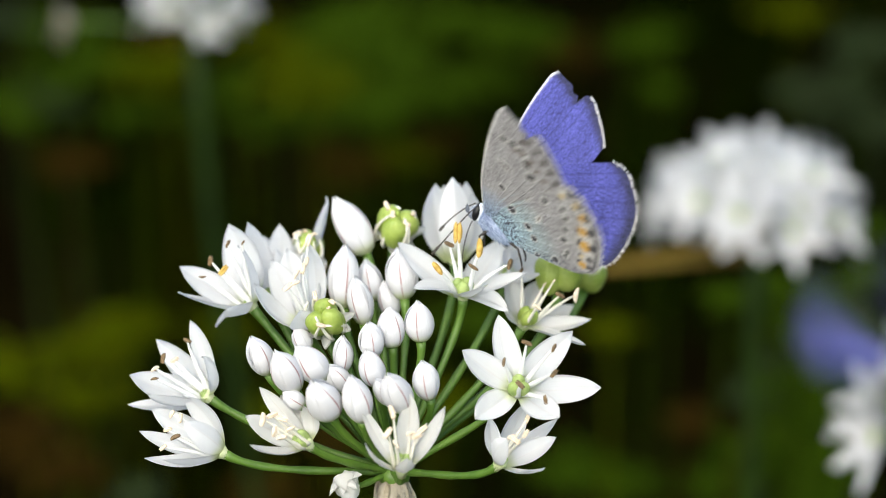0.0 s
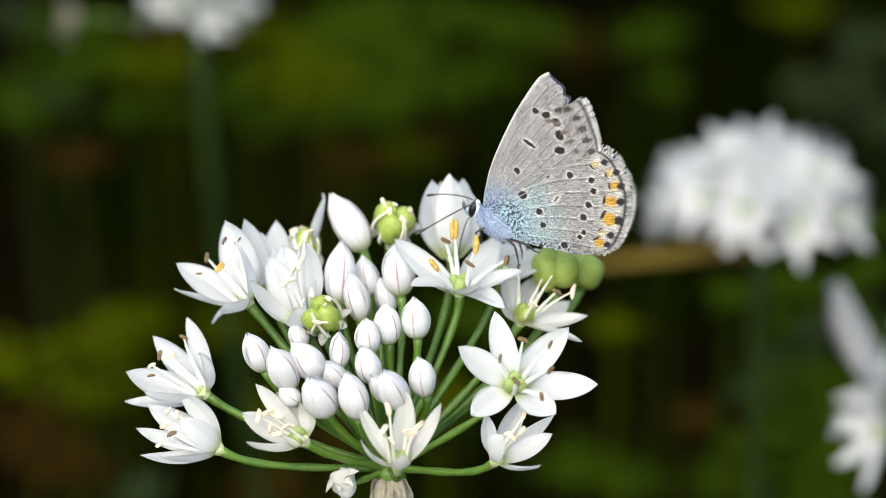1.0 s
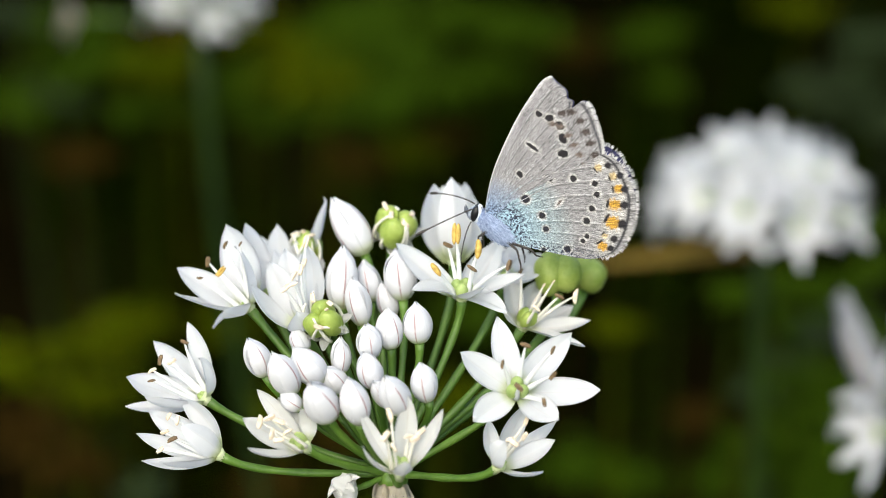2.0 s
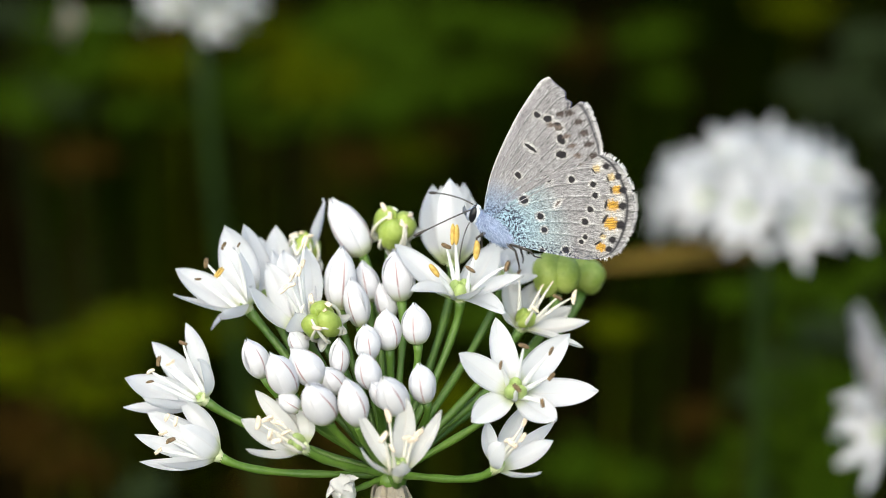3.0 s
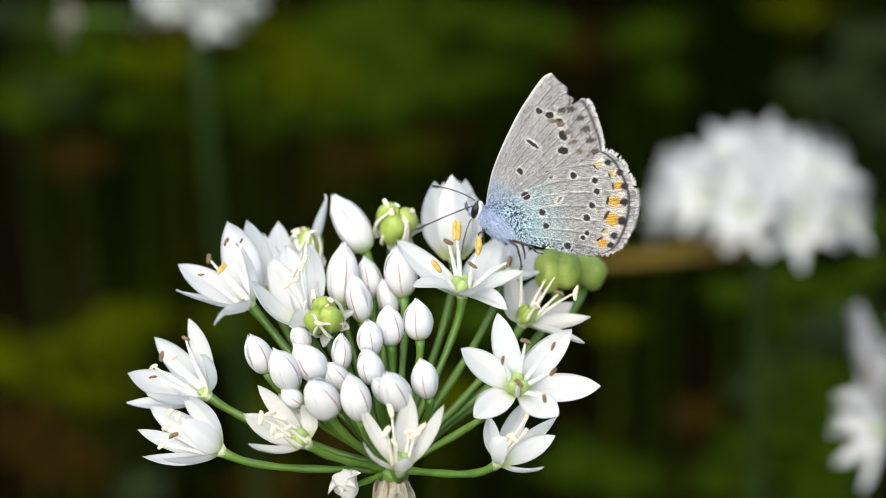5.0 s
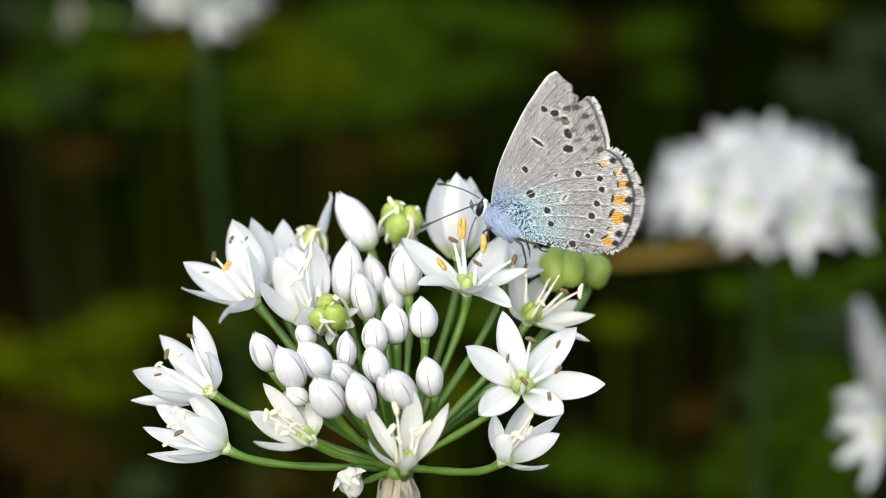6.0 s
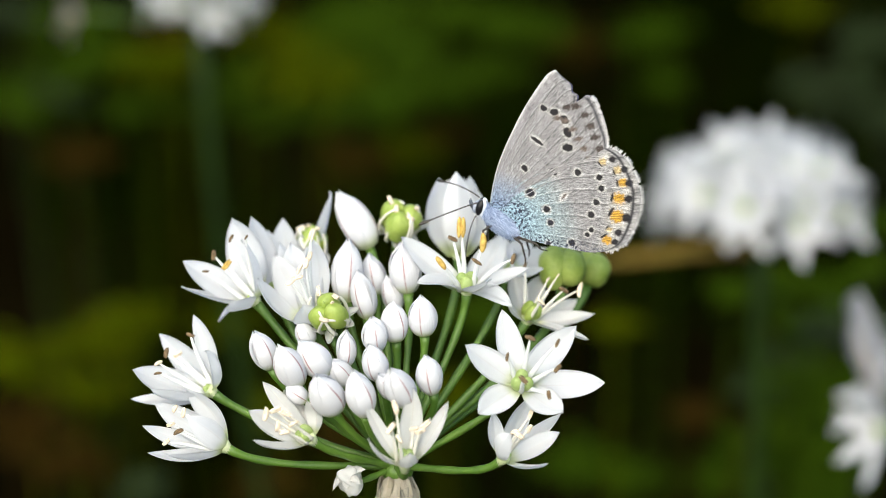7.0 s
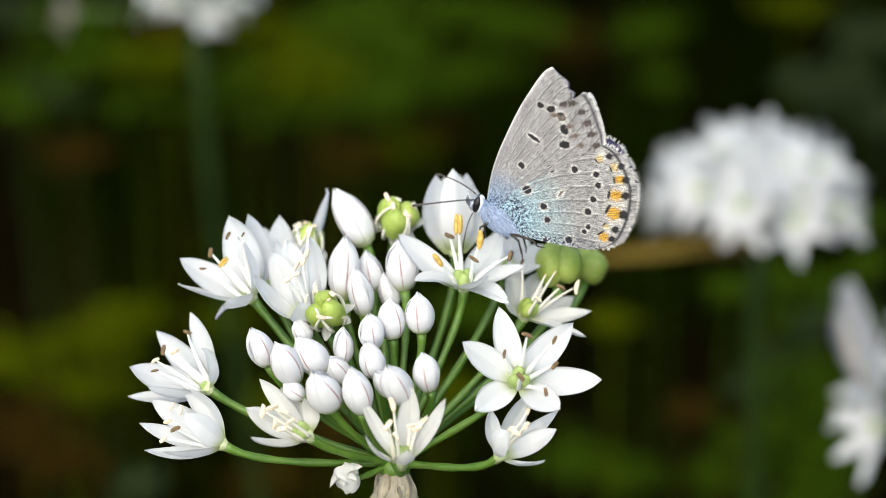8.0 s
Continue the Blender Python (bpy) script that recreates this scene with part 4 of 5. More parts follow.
def make_butterfly(name_label, m, fine=110):
    """Body axes: x to the tail, z to the back, y sideways; wings hinge on x."""
    b = thing("butterfly", m, name_label, "butterfly", "blue butterflies")
    feelers = {}
    up = Vector((0, 0, 1))
    ax = Vector((0.95, 0, 0.28)).normalized()
    turn = aim(ax).to_3x3()
    mid = Vector((0.6, 0, 0.25)) * MM
    v, f = ball(mid, (1.2 * MM, 1.1 * MM, 2.5 * MM), 18, 12, turn=turn)
    thorax = part("thorax", mesh_of("thorax", v, f), THORAX, b, "blue grey thorax under pale blue hair")
    back = Vector((0.72, 0, 0.70)).normalized()
    pts = [Vector((2.0, 0, 1.6)) * MM + back * (k * 0.75 * MM) for k in range(10)]
    v, f = tube(pts, [(0.15 + 0.42 * math.sin(math.pi * min(1, 0.2 + k / 11)) + (0.04 if k % 2 else 0)) * MM for k in range(10)], 14)
    part("abdomen", mesh_of("abdomen", v, f), SCALES_GREY, b, "slim blue grey abdomen")
    # hair on thorax
    rng = random.Random(5)
    verts, faces = [], []
    for k in range(int(fine * 64)):
        a, c = rng.uniform(0, 2 * math.pi), rng.uniform(-1, 1)
        d = Vector((math.sqrt(1 - c * c) * math.cos(a), math.sqrt(1 - c * c) * math.sin(a), c))
        p = mid + turn @ Vector((d.x * 1.15 * MM, d.y * 1.05 * MM, d.z * 2.45 * MM))
        out = (turn @ d * 0.6 + ax * 1.2 + Vector((rng.uniform(-0.4, 0.4), rng.uniform(-0.4, 0.4), rng.uniform(-0.4, 0.4)))).normalized()
        s = out.orthogonal().normalized() * 0.017 * MM
        ln = rng.uniform(0.30, 0.80) * MM
        q = len(verts)
        verts += [p - s, p + s, p + out * ln * 0.6 + s * 0.8, p + out * ln * 0.6 - s * 0.8, p + out * ln]
        faces += [(q, q + 1, q + 2, q + 3), (q + 3, q + 2, q + 4)]
    part("fur", mesh_of("fur", verts, faces, False), FUR, thorax, "long pale blue hair")
    # head
    v, f = ball((-1.72 * MM, 0, -0.72 * MM), (0.74 * MM, 0.66 * MM, 0.95 * MM), 16, 10)
    head = part("head", mesh_of("head", v, f), SCALES_GREY, b, "small grey-scaled head with dark hair")
    for s in (-1, 1):
        v, f = ball((-1.70 * MM, s * 0.40 * MM, -0.62 * MM), (0.50 * MM, 0.46 * MM, 0.92 * MM), 14, 10, turn=aim((1.31, 0, -1.62)).to_3x3())
        part("eye", mesh_of("eye", v, f), EYE_BLACK, head, "large black eye")
        v, f = ball((-1.58 * MM, s * 0.36 * MM, -0.55 * MM), (0.53 * MM, 0.42 * MM, 0.96 * MM), 14, 10, turn=aim((1.31, 0, -1.62)).to_3x3())
        part("eye_rim", mesh_of("eye_rim", v, f), SCALES_WHITE, head, "white scales round the eye")
        v, f = tube([Vector(p) * MM for p in ((-1.9, s * 0.2, -1.3), (-2.5, s * 0.3, -1.35), (-3.0, s * 0.35, -1.1))], [0.16 * MM, 0.18 * MM, 0.04 * MM], 7)
        part("palp", mesh_of("palp", v, f), CHITIN, head)
        if s < 0:
            pts = bezier((-2.25, -0.4, -0.5), (-2.7, -0.8, -1.4), (-3.2, -1.5, -4.0), (-3.77, -2.0, -6.74), 28)
        else:
            pts = bezier((-2.5, 0.4, -0.3), (-3.6, 0.8, -0.8), (-5.2, 1.5, -2.3), (-6.06, 2.0, -3.82), 28)
        rad = [(0.060 + (0.022 if k % 2 else 0.0) + (0.09 * math.sin(math.pi * (k - 23) / 6) if k > 23 else 0)) * MM for k in range(29)]
        v, f = tube([p * MM for p in pts], rad, 7)
        feelers[s] = part("antenna", mesh_of("antenna", v, f), LEGS, head, "thin ringed antenna with brown club")
    pts = [p * MM for p in bezier((-1.2, 0, -1.6), (-0.9, -0.2, -2.4), (0.2, -0.4, -3.8), (2.0, -0.5, -5.3), 10)]
    v, f = tube(pts, [0.055 * MM] * 11, 7)
    part("proboscis", mesh_of("proboscis", v, f), LEGS, head, "thin dark curved tongue")
    for s in (-1, 1):
        for hip, knee, ankle, toe in (((0.5, 0.5, -0.3), (0.38, 1.2, -1.6), (2.0, 1.2, -2.6), (2.1, 1.25, -3.5)), ((2.5, 0.5, 0.4), (3.76, 1.2, 1.0), (5.3, 1.3, 0.4), (5.8, 1.3, 0.0)), ((3.0, 0.5, 0.8), (4.6, 1.0, 2.2), (5.4, 1.0, 2.3), (5.9, 1.0, 2.8))):
            pts = [Vector((p[0], p[1] * s, p[2])) * MM for p in (hip, knee, ankle, toe)]
            pts = [pts[0], pts[0].lerp(pts[1], 0.5), pts[1], pts[1].lerp(pts[2], 0.5), pts[2], pts[2].lerp(pts[3], 0.6), pts[3]]
            v, f = tube(pts, [0.17 * MM, 0.16 * MM, 0.12 * MM, 0.12 * MM, 0.09 * MM, 0.07 * MM, 0.05 * MM], 8)
            part("leg", mesh_of("leg", v, f), LEGS, b)
    wings = {}
    for s in (-1, 1):
        for nm, spec, paint, veins in (("forewing", FORE, paint_fore_under, 9), ("hindwing", HIND, paint_hind_under, 8)):
            me, M, y = wing_mesh(nm, spec["lead"], spec["trail"], spec["margin"], veins, paint, paint_upper, s, fine if s > 0 else 2 * fine, fine if s > 0 else 2 * fine)
            w = part(nm, me, None, b, "grey spotted below, violet blue above, ragged at the tip" if nm == "forewing" else "grey below with black and orange spots, violet blue above")
            part("fringe", fringe_mesh(M, y, 260.0 / len(M), 0.36 if nm == "hindwing" else 0.24, 3, 0.0 if nm == "hindwing" else 0.52), FRINGE, w, "white hair fringe")
            wings[nm, s] = w
    return b, wings, feelers


# the body's place in the world while the plant is at rest
tail_dir, back_dir = Vector((0.58474, -0.15567, -0.79615)), Vector((0.78746, -0.12689, 0.60317))
BUTTERFLY_AT = Matrix((tail_dir, back_dir.cross(tail_dir), back_dir)).transposed().to_4x4()
HINGE = 0.0005   # half the width between the wing roots
BUTTERFLY_AT.translation = (0.00485, 0.18690, EYE - 0.072499)
butterfly, wings, antennae = make_butterfly("grey spotted blue butterfly with worn wings feeding on flower", BUTTERFLY_AT)


# ---- plants behind ----
def small_star(seed):
    """A whole floret for plants farther off: six petals round a green eye."""
    rnd = random.Random(seed)
    pieces, uvs = [], []
    for k in range(6):
        op = rnd.uniform(58, 84)
        me = petal_mesh(rnd.uniform(7.0, 9.0) * MM, 2.7 * MM, op * 0.7, op, rnd, 0.4, 4, 6)
        turn = pose(0, 0, 0, 0, 0, 60 * k + rnd.uniform(-8, 8))
        pieces.append(([turn @ v.co for v in me.vertices], [tuple(p.vertices) for p in me.polygons]))
        uvs += [(0.3, 0.5)] * len(me.vertices)
    v, f = joined(*pieces)
    return mesh_of("flower", v, f, True, uvs)


STARS = [small_star(900 + k) for k in range(5)]
for k, me in enumerate(STARS):
    me.materials.append(PETAL)
STARS_OLD = small_star(899)
STARS_OLD.materials.append(BEIGE)
v, f = ball((0, 0, 1.5 * MM), (1.2 * MM, 1.2 * MM, 1.2 * MM), 12, 8, 3, 0.25)
OVARY_SMALL = mesh_of("ovary", v, f)
v, f = ball((0, 0, 2.2 * MM), (1.7 * MM, 1.7 * MM, 2.6 * MM), 12, 10, 3, 0.06)
BUD_SMALL = mesh_of("bud", v, f, True, [(0.3, 0.5)] * len(v))


def far_chive(at, foot, wide, high, count, seed, label, nod=-12, gap=-1.0, stray=None, size=1.0):
    """A whole garlic chive plant: stalk, pedicels and florets on a dome; at is the centre of the head's underside."""
    rnd = random.Random(seed)
    base = Vector((foot[0], foot[1], ground_height(*foot) - 0.01))
    p = thing("garlic_chive", Matrix.Translation(base), label, "flower", "garlic chives")
    top = Vector(at) - base
    v, f = tube(bezier((0, 0, 0), (0, 0, top.z * 0.4), top + Vector((0, 0, -top.z * 0.3)), top, 14), [2.0 * MM] * 15, 10)
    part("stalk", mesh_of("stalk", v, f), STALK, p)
    for k in range(count + (1 if stray else 0)):
        h = min(0.99, (k + 0.5) / count)
        el = math.asin(0.02 + 0.96 * h)
        az = k * 2.39996 + rnd.uniform(-0.3, 0.3)
        d = Vector((math.cos(el) * math.cos(az) * wide, math.cos(el) * math.sin(az) * wide, math.sin(el) * high)) * rnd.uniform(0.64, 1.05)
        d = pose(0, 0, 0, nod, 0, 0).to_3x3() @ d if k < count else Vector(stray)
        if noise.noise(d * 95 + Vector((seed, 0, 0))) < gap:
            continue
        q = top + d
        pts = bezier(top, top + d * 0.4 - Vector((0, 0, 0.002)), top + d * 0.8, q, 5)
        v, f = tube(pts, [0.45 * MM] * 6, 6)
        part("pedicel", mesh_of("pedicel", v, f), PEDICEL, p)
        m = Matrix.Translation(q) @ aim(d, rnd.uniform(0, 60)) @ Matrix.Scale(size, 4)
        if k >= count:
            part("flower", STARS_OLD, BEIGE, p, "withered beige floret", m)
        elif rnd.random() < 0.85:
            fl = part("flower", STARS[rnd.randrange(5)], PETAL, p, "", m)
            part("ovary", OVARY_SMALL, OVARY, fl)
        else:
            part("bud", BUD_SMALL, BUD, p, "", m)
    return p


far_chive((0.0662, 0.3711, 0.3852), (0.099, 0.40), 0.0185, 0.0120, 52, 29, "garlic chive with full white flower head, behind", -8, size=1.12)
far_chive((-0.0611, 0.4660, 0.4016), (-0.028, 0.48), 0.0096, 0.0170, 28, 9, "garlic chive with white flower head on tall stalk", 0, -1.0, (-0.0300, 0.0, -0.0012))
far_chive((0.0922, 0.3010, 0.3680), (0.100, 0.31), 0.0150, 0.0170, 24, 3, "garlic chive with loose white flower head", 4, size=1.4)


# dry leaf blade beside the pale head
def blade_leaf(pts, width, material, label):
    ps = bezier(*pts[:4], 8) + bezier(*pts[3:], 8)[1:]

    def at(u, v):
        i = min(int(v * 16), 15)
        p = ps[i].lerp(ps[i + 1], v * 16 - i)
        s = (u - 0.5) * 2
        w = 0.5 * width * max(0.02, min(1, (1 - v) * 2.2)) ** 0.7
        return (p.x, p.y + s * w * 0.6, p.z + s * w * 0.8 + 0.25 * w * s * s)

    o = ps[0].copy()
    v, f, uv = sheet(at, 4, 16, 0.5 * MM)
    leaf = thing("leaf", Matrix.Translation(o), label, "leaf")
    part("blade", mesh_of("blade", [q - o for q in v], f, True, uv), material, leaf)
    v, f = tube([q - o for q in ps], [(0.55 - 0.025 * i) * MM for i in range(17)], 6)
    part("midrib", mesh_of("midrib", v, f), material, leaf)
    return leaf


blade_leaf(((0.072, 0.402, -0.005), (0.073, 0.402, 0.20), (0.077, 0.398, 0.3640), (0.069, 0.395, 0.3672), (0.064, 0.393, 0.3690), (0.050, 0.389, 0.3664), (0.022, 0.387, 0.3655)), 0.0065, DRY, "dry olive brown strap leaf bent over sideways")


def meadow(name, count, seed, x_half, near, far, height, width, material, label, broad=False, clear=0.0):
    """Strap leaves of the bed in one mesh, in drifts with gaps between."""
    rng = random.Random(seed)
    verts, faces = [], []
    k = 0
    while k < count:
        y = near + (far - near) * rng.random() ** 0.8
        x = rng.uniform(-1, 1) * x_half * (0.45 + 0.55 * abs(y) / abs(far))
        if math.hypot(x, y - 0.2) < clear:
            k += 1
            continue
        drift = noise.noise((x * 5.5, y * 3.5, seed * 1.7))
        if drift < -0.05 + 0.25 * rng.random():
            k += 1
            continue
        k += 1
        h = height * rng.uniform(0.55, 1.05) * (0.75 + 0.5 * drift)
        a = rng.uniform(0, 2 * math.pi)
        lean = rng.uniform(0.05, 0.65 if not broad else 0.9) * h
        w = width * rng.uniform(0.6, 1.2)
        z0 = ground_height(x, y) - 0.01
        d = Vector((math.cos(a), math.sin(a), 0))
        s = Vector((-d.y, d.x, 0))
        ps = bezier((x, y, z0), (x, y, z0 + h * 0.7), Vector((x, y, z0 + h)) + d * lean * 0.5, Vector((x, y, z0 + h * rng.uniform(0.55, 0.98))) + d * lean, 6)
        q = len(verts)
        for i, p in enumerate(ps):
            ww = w * (math.sin(math.pi * (0.12 + 0.86 * i / 6)) if broad else min(1, (6.2 - i) / 3))
            verts += [p - s * ww * 0.5, p + Vector((0, 0, -0.15 * ww)), p + s * ww * 0.5]
        for i in range(6):
            b = q + 3 * i
            faces += [(b, b + 1, b + 4, b + 3), (b + 1, b + 2, b + 5, b + 4)]
    ob = new(name, mesh_of(name, verts, faces))
    ob.data.materials.append(material)
    return tagged(ob, label, "grass" if not broad else "weeds", kind="stuff")


meadow("grass", 8500, 4, 1.6, 0.70, 4.4, 0.26, 0.008, BLADE, "green strap leaves of the flower bed, deep shade in their colour")
meadow("grass", 7000, 5, 1.8, 0.75, -2.2, 0.24, 0.008, BLADE, "green strap leaves round the near side of the bed, deep shade in their colour", clear=0.55)


seeds = iter(range(2000, 3000))


def weed(at, radius, material):
    """A leafy weed: stem from the soil, twigs, and a loose crown of pointed leaves round at."""
    rnd = random.Random(next(seeds))
    top = Vector(at)
    base = Vector((top.x + rnd.uniform(-0.02, 0.02), top.y + rnd.uniform(0, 0.03), 0))
    base.z = ground_height(base.x, base.y) - 0.005
    p = thing("weed", Matrix.Translation(base), {"green weed leaf": "dark green leafy weed in the bed", "olive weed leaf": "olive green leafy weed in the bed", "grey-green leaf": "grey-green leafy weed in the bed"}.get(material.name, "withered brown weed in the bed"), "weed", "weeds of the bed")
    tip = top - base
    pts = bezier((0, 0, 0), (0, 0, tip.z * 0.5), tip * 0.9, tip + Vector((0, 0, radius * 0.5)), 10)
    v, f = tube(pts, [(0.9 - 0.05 * i) * MM for i in range(11)], 7)
    part("stem", mesh_of("stem", v, f), material, p)
    for k in range(44):
        d = Vector((rnd.gauss(0, 1), rnd.gauss(0, 0.8), rnd.gauss(0, 0.55)))
        d = d.normalized() * radius * rnd.uniform(0.25, 1.0)
        d.z *= 0.7
        root = tip + d * 0.15 - Vector((0, 0, radius * 0.3))
        end = tip + d
        ln = radius * rnd.uniform(0.40, 0.75)
        out = Vector((d.x, d.y, 0)).normalized() if d.xy.length > 1e-6 else Vector((1, 0, 0))
        side = Vector((-out.y, out.x, 0))
        wd = ln * rnd.uniform(0.35, 0.55)
        droop = rnd.uniform(0.1, 0.6)

        def at_(u, v, end=end, out=out, side=side, ln=ln, wd=wd, droop=droop):
            s = (u - 0.5) * 2
            half = 0.5 * wd * math.sin(math.pi * (0.05 + 0.93 * v)) ** 0.8
            return end + out * (ln * v) + side * (s * half) + Vector((0, 0, ln * (0.25 * v - droop * v * v) + 0.3 * half * abs(s)))

        v, f, uv = sheet(at_, 4, 6, 0.3 * MM)
        stalk_v, stalk_f = tube([root, root.lerp(end, 0.6) + Vector((0, 0, -0.002)), end], [0.6 * MM, 0.5 * MM, 0.4 * MM], 5)
        v, f = joined((v, f), (stalk_v, stalk_f))
        part("leaf", mesh_of("leaf", v, f), material, p)
    return p


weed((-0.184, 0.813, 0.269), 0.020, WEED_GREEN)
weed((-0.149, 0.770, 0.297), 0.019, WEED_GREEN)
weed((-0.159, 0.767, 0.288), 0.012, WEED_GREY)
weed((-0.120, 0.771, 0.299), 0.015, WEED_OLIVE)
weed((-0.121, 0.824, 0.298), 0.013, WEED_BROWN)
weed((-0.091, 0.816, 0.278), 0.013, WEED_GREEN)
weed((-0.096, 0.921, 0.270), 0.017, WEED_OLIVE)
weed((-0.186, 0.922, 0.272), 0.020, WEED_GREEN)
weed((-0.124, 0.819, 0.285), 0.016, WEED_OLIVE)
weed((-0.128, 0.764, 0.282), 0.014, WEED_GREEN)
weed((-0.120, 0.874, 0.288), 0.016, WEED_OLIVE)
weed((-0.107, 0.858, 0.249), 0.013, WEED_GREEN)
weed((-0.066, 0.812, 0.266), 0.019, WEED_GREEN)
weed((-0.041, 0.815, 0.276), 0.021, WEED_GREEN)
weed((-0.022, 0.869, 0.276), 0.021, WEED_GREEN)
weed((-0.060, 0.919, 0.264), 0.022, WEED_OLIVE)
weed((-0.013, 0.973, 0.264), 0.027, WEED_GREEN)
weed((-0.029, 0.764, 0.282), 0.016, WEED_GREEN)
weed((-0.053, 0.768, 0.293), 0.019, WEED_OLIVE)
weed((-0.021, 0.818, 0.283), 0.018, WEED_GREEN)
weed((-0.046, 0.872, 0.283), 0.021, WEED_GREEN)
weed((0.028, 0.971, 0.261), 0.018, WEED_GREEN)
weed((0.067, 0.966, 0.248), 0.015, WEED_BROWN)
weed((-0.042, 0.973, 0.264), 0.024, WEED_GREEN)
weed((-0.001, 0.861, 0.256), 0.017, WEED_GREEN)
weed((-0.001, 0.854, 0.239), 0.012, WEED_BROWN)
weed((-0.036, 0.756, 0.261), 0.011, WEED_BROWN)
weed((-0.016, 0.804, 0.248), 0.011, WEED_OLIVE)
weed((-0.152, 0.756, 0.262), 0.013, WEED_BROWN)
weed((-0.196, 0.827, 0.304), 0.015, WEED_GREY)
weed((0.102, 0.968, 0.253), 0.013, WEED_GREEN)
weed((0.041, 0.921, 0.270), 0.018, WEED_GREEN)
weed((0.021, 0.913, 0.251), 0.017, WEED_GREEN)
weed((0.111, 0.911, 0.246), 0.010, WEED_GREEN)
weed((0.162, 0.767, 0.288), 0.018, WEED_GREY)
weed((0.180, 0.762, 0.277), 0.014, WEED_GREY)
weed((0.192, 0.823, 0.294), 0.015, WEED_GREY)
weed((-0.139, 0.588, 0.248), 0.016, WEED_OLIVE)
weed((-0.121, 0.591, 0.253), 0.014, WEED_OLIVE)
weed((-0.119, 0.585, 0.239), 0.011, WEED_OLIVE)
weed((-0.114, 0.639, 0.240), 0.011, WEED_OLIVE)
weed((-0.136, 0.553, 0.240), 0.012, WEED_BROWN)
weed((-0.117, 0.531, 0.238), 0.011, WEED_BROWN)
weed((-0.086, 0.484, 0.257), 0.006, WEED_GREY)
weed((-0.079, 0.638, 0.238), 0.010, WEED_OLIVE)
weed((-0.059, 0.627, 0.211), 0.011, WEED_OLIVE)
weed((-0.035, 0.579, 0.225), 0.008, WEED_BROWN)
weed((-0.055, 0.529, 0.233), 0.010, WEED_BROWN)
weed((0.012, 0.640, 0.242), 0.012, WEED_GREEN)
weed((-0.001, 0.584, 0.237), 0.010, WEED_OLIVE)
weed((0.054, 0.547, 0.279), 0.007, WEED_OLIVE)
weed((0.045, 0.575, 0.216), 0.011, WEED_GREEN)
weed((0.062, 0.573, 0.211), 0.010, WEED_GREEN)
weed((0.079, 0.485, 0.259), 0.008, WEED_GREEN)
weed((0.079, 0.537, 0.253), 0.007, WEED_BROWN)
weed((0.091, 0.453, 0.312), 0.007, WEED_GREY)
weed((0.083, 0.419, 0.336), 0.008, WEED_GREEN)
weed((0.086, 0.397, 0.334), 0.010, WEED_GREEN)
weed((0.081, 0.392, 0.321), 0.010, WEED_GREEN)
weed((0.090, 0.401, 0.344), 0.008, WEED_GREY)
weed((0.101, 0.439, 0.331), 0.006, WEED_GREEN)
weed((0.086, 0.388, 0.311), 0.010, WEED_GREEN)
weed((0.077, 0.421, 0.342), 0.004, WEED_GREEN)
weed((0.108, 0.921, 0.270), 0.014, WEED_GREEN)
weed((0.184, 0.974, 0.268), 0.015, WEED_OLIVE)
weed((0.083, 0.450, 0.305), 0.007, WEED_GREY)
weed((0.099, 0.455, 0.318), 0.007, WEED_GREEN)
weed((0.096, 0.448, 0.300), 0.007, WEED_GREEN)
weed((0.094, 0.442, 0.285), 0.008, WEED_GREEN)
weed((0.121, 0.508, 0.315), 0.007, WEED_GREEN)
weed((0.123, 0.512, 0.327), 0.006, WEED_GREEN)
weed((0.075, 0.410, 0.340), 0.002, WEED_BROWN)
weed((0.076, 0.459, 0.329), 0.006, WEED_GREEN)
weed((0.091, 0.460, 0.331), 0.007, WEED_GREEN)
weed((0.102, 0.459, 0.329), 0.006, WEED_GREEN)
weed((0.111, 0.455, 0.318), 0.006, WEED_GREEN)
weed((0.081, 0.444, 0.292), 0.007, WEED_GREEN)
weed((0.107, 0.462, 0.281), 0.007, WEED_GREEN)


# ---- the second butterfly and a passing insect ----
SECOND_SPOT = Vector((0.0780, 0.3112, 0.3745))
t2 = radians(-TILT)
cam_up, cam_ahead = Vector((0, math.sin(t2), math.cos(t2))), Vector((0, math.cos(t2), -math.sin(t2)))
back2 = (Vector((-0.515, 0, 0)) + cam_up * 0.857).normalized()
tail2 = Vector((-0.49, 0, 0)) - cam_up * 0.36 - cam_ahead * 0.79
tail2 = (tail2 - back2 * tail2.dot(back2)).normalized()
SECOND_TURN = Matrix((tail2, back2.cross(tail2), back2)).transposed().to_4x4()
SECOND_AT = Matrix.Translation(SECOND_SPOT) @ SECOND_TURN
second, second_wings, second_antennae = make_butterfly("blue butterfly with closed pale wings on flower head", SECOND_AT, 30)
second.scale = (1.3, 1.3, 1.3)   # a larger kind


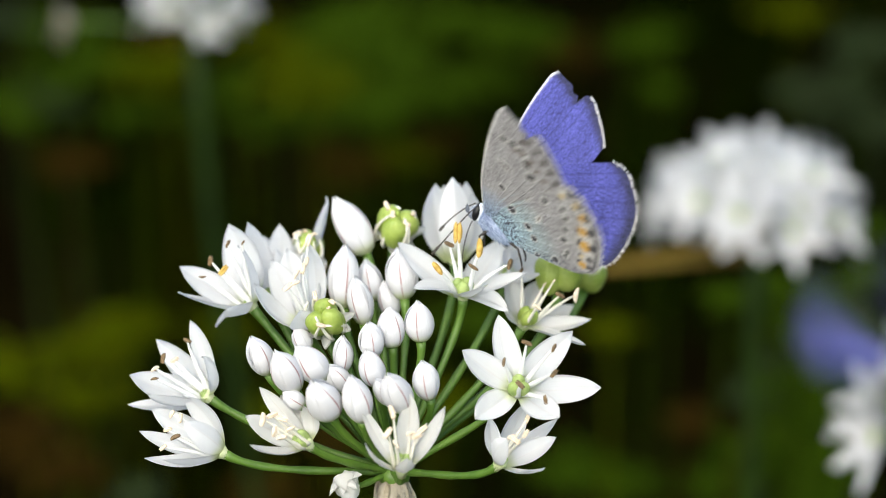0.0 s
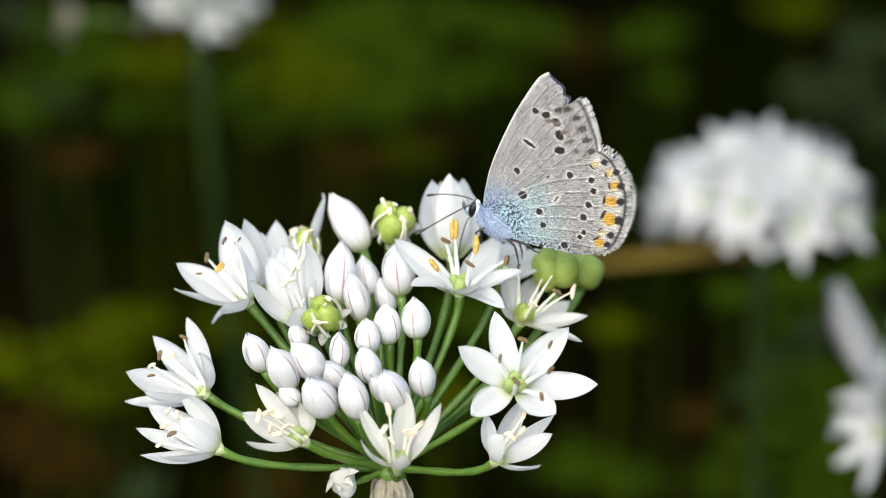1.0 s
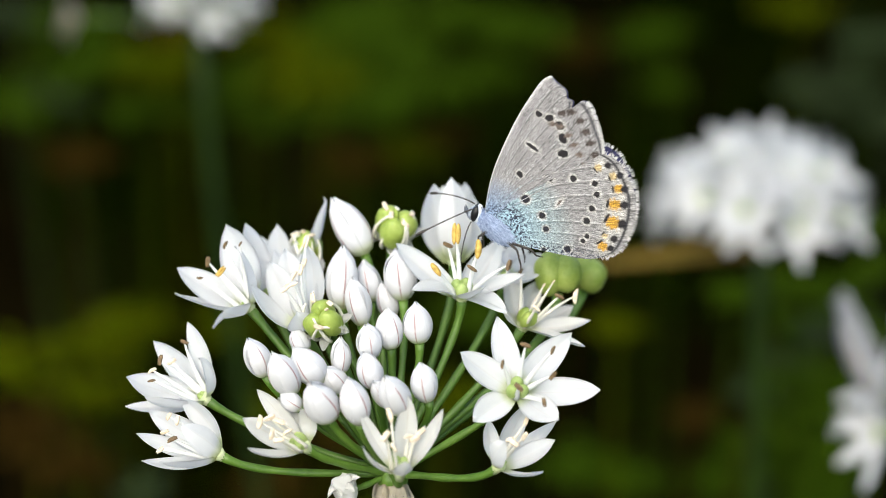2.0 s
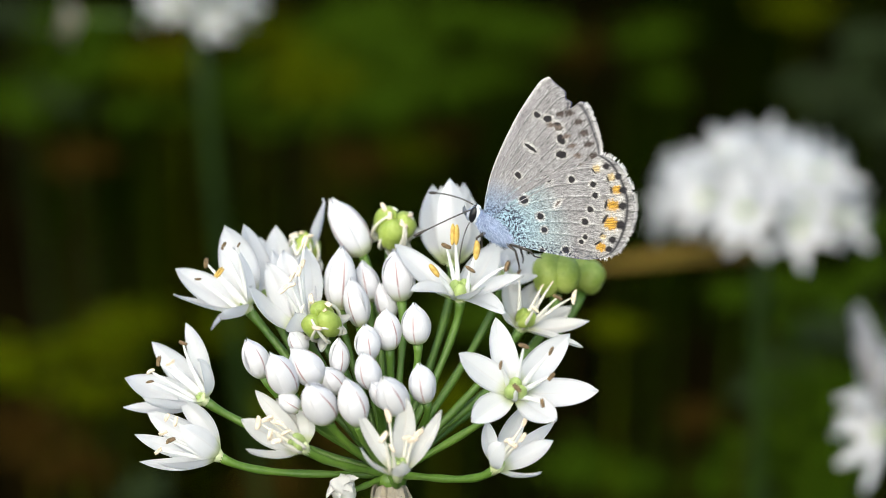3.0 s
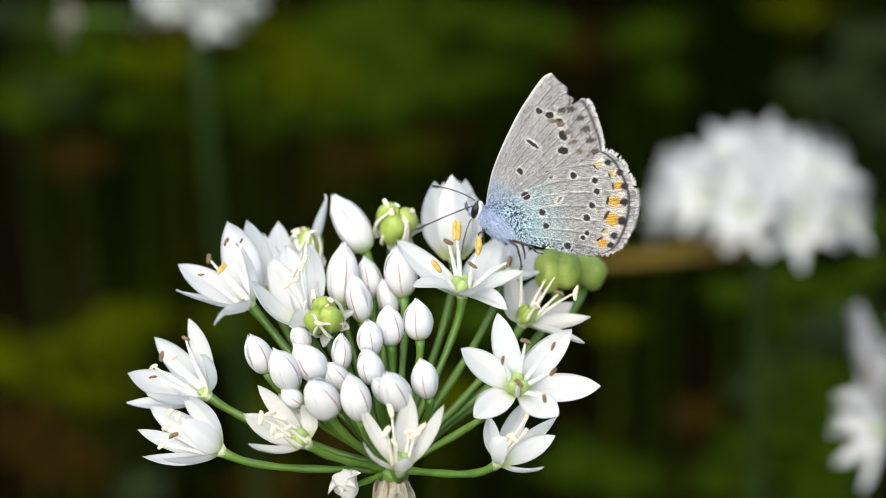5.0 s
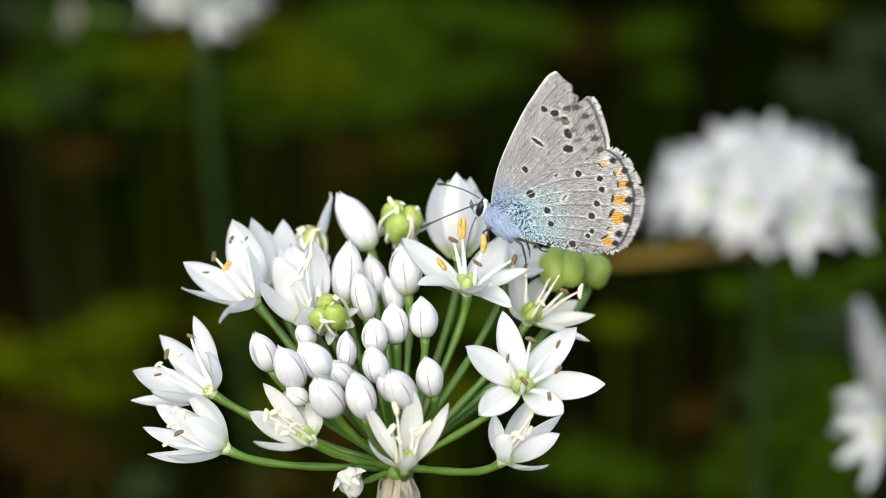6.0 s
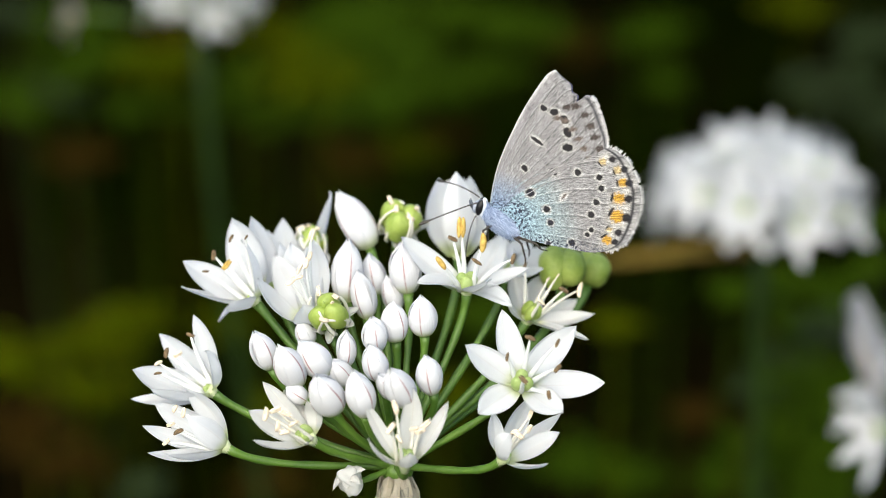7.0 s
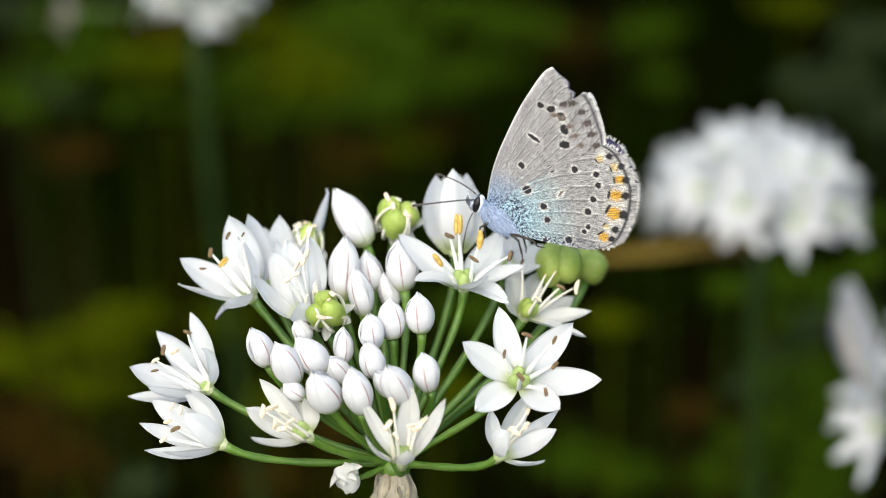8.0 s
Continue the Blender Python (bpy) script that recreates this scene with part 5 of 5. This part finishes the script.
def make_insect(m):
    b = thing("flying_insect", m, "small rust brown bee-like insect in flight", "insect")
    v, f = ball((0, 0, 0), (2.4 * MM, 1.9 * MM, 1.8 * MM), 16, 10)
    part("thorax", mesh_of("thorax", v, f), RUST, b)
    v, f = ball((4.6 * MM, 0, -0.4 * MM), (3.4 * MM, 2.0 * MM, 1.9 * MM), 16, 10)
    part("abdomen", mesh_of("abdomen", v, f), RUST, b)
    v, f = ball((-2.9 * MM, 0, -0.3 * MM), (1.1 * MM, 1.4 * MM, 1.2 * MM), 14, 8)
    part("head", mesh_of("head", v, f), CHITIN, b)
    for s in (-1, 1):
        for ln, back in ((8.0, 0.25), (5.5, 0.7)):
            def at(u, v, s=s, ln=ln, back=back):
                w = 1.4 * math.sin(math.pi * (0.08 + 0.9 * v)) * (u - 0.5) * 2
                return ((back * ln * v + w) * MM, s * (1.5 + ln * v * 0.9) * MM, (1.2 + 0.25 * ln * v) * MM)
            v, f, uv = sheet(at, 4, 8, 0.05 * MM)
            part("wing", mesh_of("wing", v, f, True, uv), RUST_PALE, b, "dull reddish wing")
        for k in range(3):
            v, f = tube([Vector(p) * MM for p in ((-0.8 + k, s * 1.2, -1.0), (-0.6 + 1.4 * k, s * 2.6, -1.6), (-0.4 + 1.9 * k, s * 2.8, -3.6))], [0.3 * MM, 0.25 * MM, 0.12 * MM], 6)
            part("leg", mesh_of("leg", v, f), LEGS, b)
    return b


RUST_PALE = surface("dull reddish wing", (0.22, 0.10, 0.07), (0.42, 0.24, 0.18), 900, 0.5, 0.1, glow_through=0.4)
insect = make_insect(Matrix.Translation((-0.30, 0.45, 0.40)))

insect.scale = (1.4, 1.4, 1.4)

# sway of the main plant about its foot: seconds, degrees sideways, degrees away
SWAY = [(0.0, 0.086, 0.126), (0.5, -0.008, 0.105), (1.0, -0.016, 0.105), (1.5, 0.0, -0.042), (3.0, -0.031, -0.042), (3.5, -0.055, -0.042),
        (4.0, 0.031, -0.042), (4.5, 0.0, 0.0), (6.0, 0.055, 0.063), (6.5, 0.024, 0.042), (7.0, 0.063, 0.084), (7.5, 0.078, 0.063), (8.0, 0.071, 0.084)]
# wing angles: seconds, opening from the midplane and forward sweep (degrees), for each wing
NEAR_FORE = [(0.0, 38.6, 3.9), (0.1, 23.3, 2.0), (0.2, 7, 1), (0.3, 3, 0), (0.5, 4.5, 0), (1.0, 4, 0), (1.5, 2.5, 0), (2.8, 2.3, 0), (7.4, 2.3, 0), (7.4334, 30, 2), (7.4667, 64, 3), (7.5, 50, 2), (7.5333, 26, 2), (7.5667, 7, 1), (7.6, 2.3, 0), (8.0, 2.3, 0)]
NEAR_HIND = [(0.0, 38.6, 3.9), (0.1, 23.3, 2.0), (0.2, 7, 1), (0.3, 3, 0), (0.5, 4.5, 0), (1.0, 4, 0), (1.5, 2.5, 0), (2.8, 2.3, 0), (7.4, 2.3, 0), (7.4334, 32, -14), (7.4667, 86, -36), (7.5, 70, -33), (7.5333, 32, -16), (7.5667, 9, 0), (7.6, 2.3, 0), (8.0, 2.3, 0)]
FAR_FORE = [(0.0, -30, -4), (0.1, -20, -3), (0.2, -4, -1), (0.3, 3, -0.5), (1.0, 4, -0.5), (1.5, 4, -0.5), (1.7, 3, -0.5), (2.2, 4, -0.5), (2.8, 4, -0.5), (7.4, 4, -0.5), (7.4334, -12, 8), (7.4667, -30, 22), (7.5, -22, 17), (7.5333, -10, 7), (7.5667, -4, 2), (7.6, 3, -0.5), (8.0, 4, -0.5)]
FAR_HIND = [(0.0, -27, -11), (0.1, -18, -7), (0.2, -3, -1), (0.3, 3, 0), (1.0, 3, 1), (1.5, 1, 3), (1.7, 0, 5), (2.2, 2, 2), (2.8, 4, 0), (7.4, 4, 0), (7.4334, -12, 0), (7.4667, -42, -6), (7.5, -33, -6), (7.5333, -14, 0), (7.5667, -3, 3), (7.6, 1, 4), (8.0, 1, 3)]

# droop of the antennae from their rest, in degrees: seconds, near one, far one
ANTENNAE = [(0.0, 25, 56), (0.3, 27, 50), (0.5, 27, 30), (0.8, 10, 18), (1.0, 6, 13), (1.5, 2, 7), (3.0, 2, 3), (4.5, 0, 0), (6.5, 0, -2), (7.0, -2, -4), (7.4, -4, -5), (7.7, -18, -6), (8.0, -17, -9)]


def motions():
    def plant_pose(t):
        for (t0, a0, b0), (t1, a1, b1) in zip(SWAY, SWAY[1:]):
            if t <= t1:
                k = (t - t0) / (t1 - t0)
                k = k * k * (3 - 2 * k)
                return Matrix.Translation(BASE) @ pose(0, 0, 0, -(b0 + (b1 - b0) * k), a0 + (a1 - a0) * k, 0)

    times = [s[0] for s in SWAY]
    rest = Matrix.Translation(BASE).inverted()
    walk(plant, [(t, plant_pose(t)) for t in times])
    walk(butterfly, [(t, plant_pose(t) @ rest @ BUTTERFLY_AT) for t in times])
    for wing, rows in ((wings["forewing", -1], NEAR_FORE), (wings["hindwing", -1], NEAR_HIND), (wings["forewing", 1], FAR_FORE), (wings["hindwing", 1], FAR_HIND)):
        side = HINGE if rows[0][1] < 0 else -HINGE
        walk(wing, [(t, pose(0, side, 0, a, 0, 0) @ pose(0, 0, 0, 0, -sweep, 0)) for t, a, sweep in rows])
    ahead = (BUTTERFLY_AT.to_3x3().inverted() @ cam_ahead).normalized()
    for s, root, col in ((-1, (-2.25, -0.4, -0.5), 1), (1, (-2.5, 0.4, -0.3), 2)):
        pivot = Matrix.Translation(Vector(root) * MM)
        walk(antennae[s], [(row[0], pivot @ Matrix.Rotation(radians(-row[col]), 4, ahead) @ pivot.inverted()) for row in ANTENNAE])
    # second butterfly: flutters in from the side, then sits and turns
    rows = [(0.0, (0.005, 0.0, 0.006), 30, 0), (0.1, (0.0135, 0.0, 0.010), 20, 0), (0.2, (0.0015, 0, -0.001), 0, 0), (0.8, (0.002, 0, -0.001), 5, 0), (1.0, (0.003, 0, -0.001), 18, 0), (1.3, (0.003, 0, -0.003), 20, 2),
            (1.7, (0.003, 0, -0.003), 20, 4), (2.8, (0.0064, 0, -0.0063), 21, 6), (4.5, (0.0064, 0, -0.0063), 21, 6), (6.0, (0.0064, 0, -0.0058), 20, 6), (8.0, (0.0040, 0, -0.003), 14, 6)]
    walk(second, [(t, Matrix.Translation(SECOND_SPOT + Vector(d)) @ pose(0, 0, 0, lean, 0, turn) @ SECOND_TURN) for t, d, turn, lean in rows])
    beat = [(0.0, 30), (0.0334, 85), (0.0667, 20), (0.1, 60), (0.2, 0.3), (1.0, 0.3), (8.0, 0.3)]
    for nm in ("forewing", "hindwing"):
        for s in (-1, 1):
            walk(second_wings[nm, s], [(t, pose(0, s * HINGE * 0.7, 0, -s * a, 0, 0)) for t, a in beat])
    # the brown insect comes from the side, visits the tall head, leaves, and darts past once more
    fly = [(0.0, (-0.22, 0.38, 0.33), 0), (1.0, (-0.13, 0.38, 0.335), 0), (1.2, (-0.0654, 0.3816, 0.350), -20), (1.3, (-0.0535, 0.4225, 0.3711), -60), (1.4, (-0.0560, 0.4376, 0.4030), -40), (1.7, (-0.0555, 0.437, 0.4015), -20), (2.1, (-0.07, 0.45, 0.50), 20),
           (2.6, (-0.2, 0.5, 0.7), 40), (7.0, (0.2, 0.5, 0.7), 40), (7.3, (0.085, 0.44, 0.47), 20), (7.4, (0.0605, 0.4374, 0.4060), 0), (7.5, (0.035, 0.44, 0.48), 20), (8.0, (-0.1, 0.5, 0.8), 40)]
    walk(insect, [(t, Matrix.Translation(p) @ pose(0, 0, 0, 0, a, 0)) for t, p, a in fly])


motions()
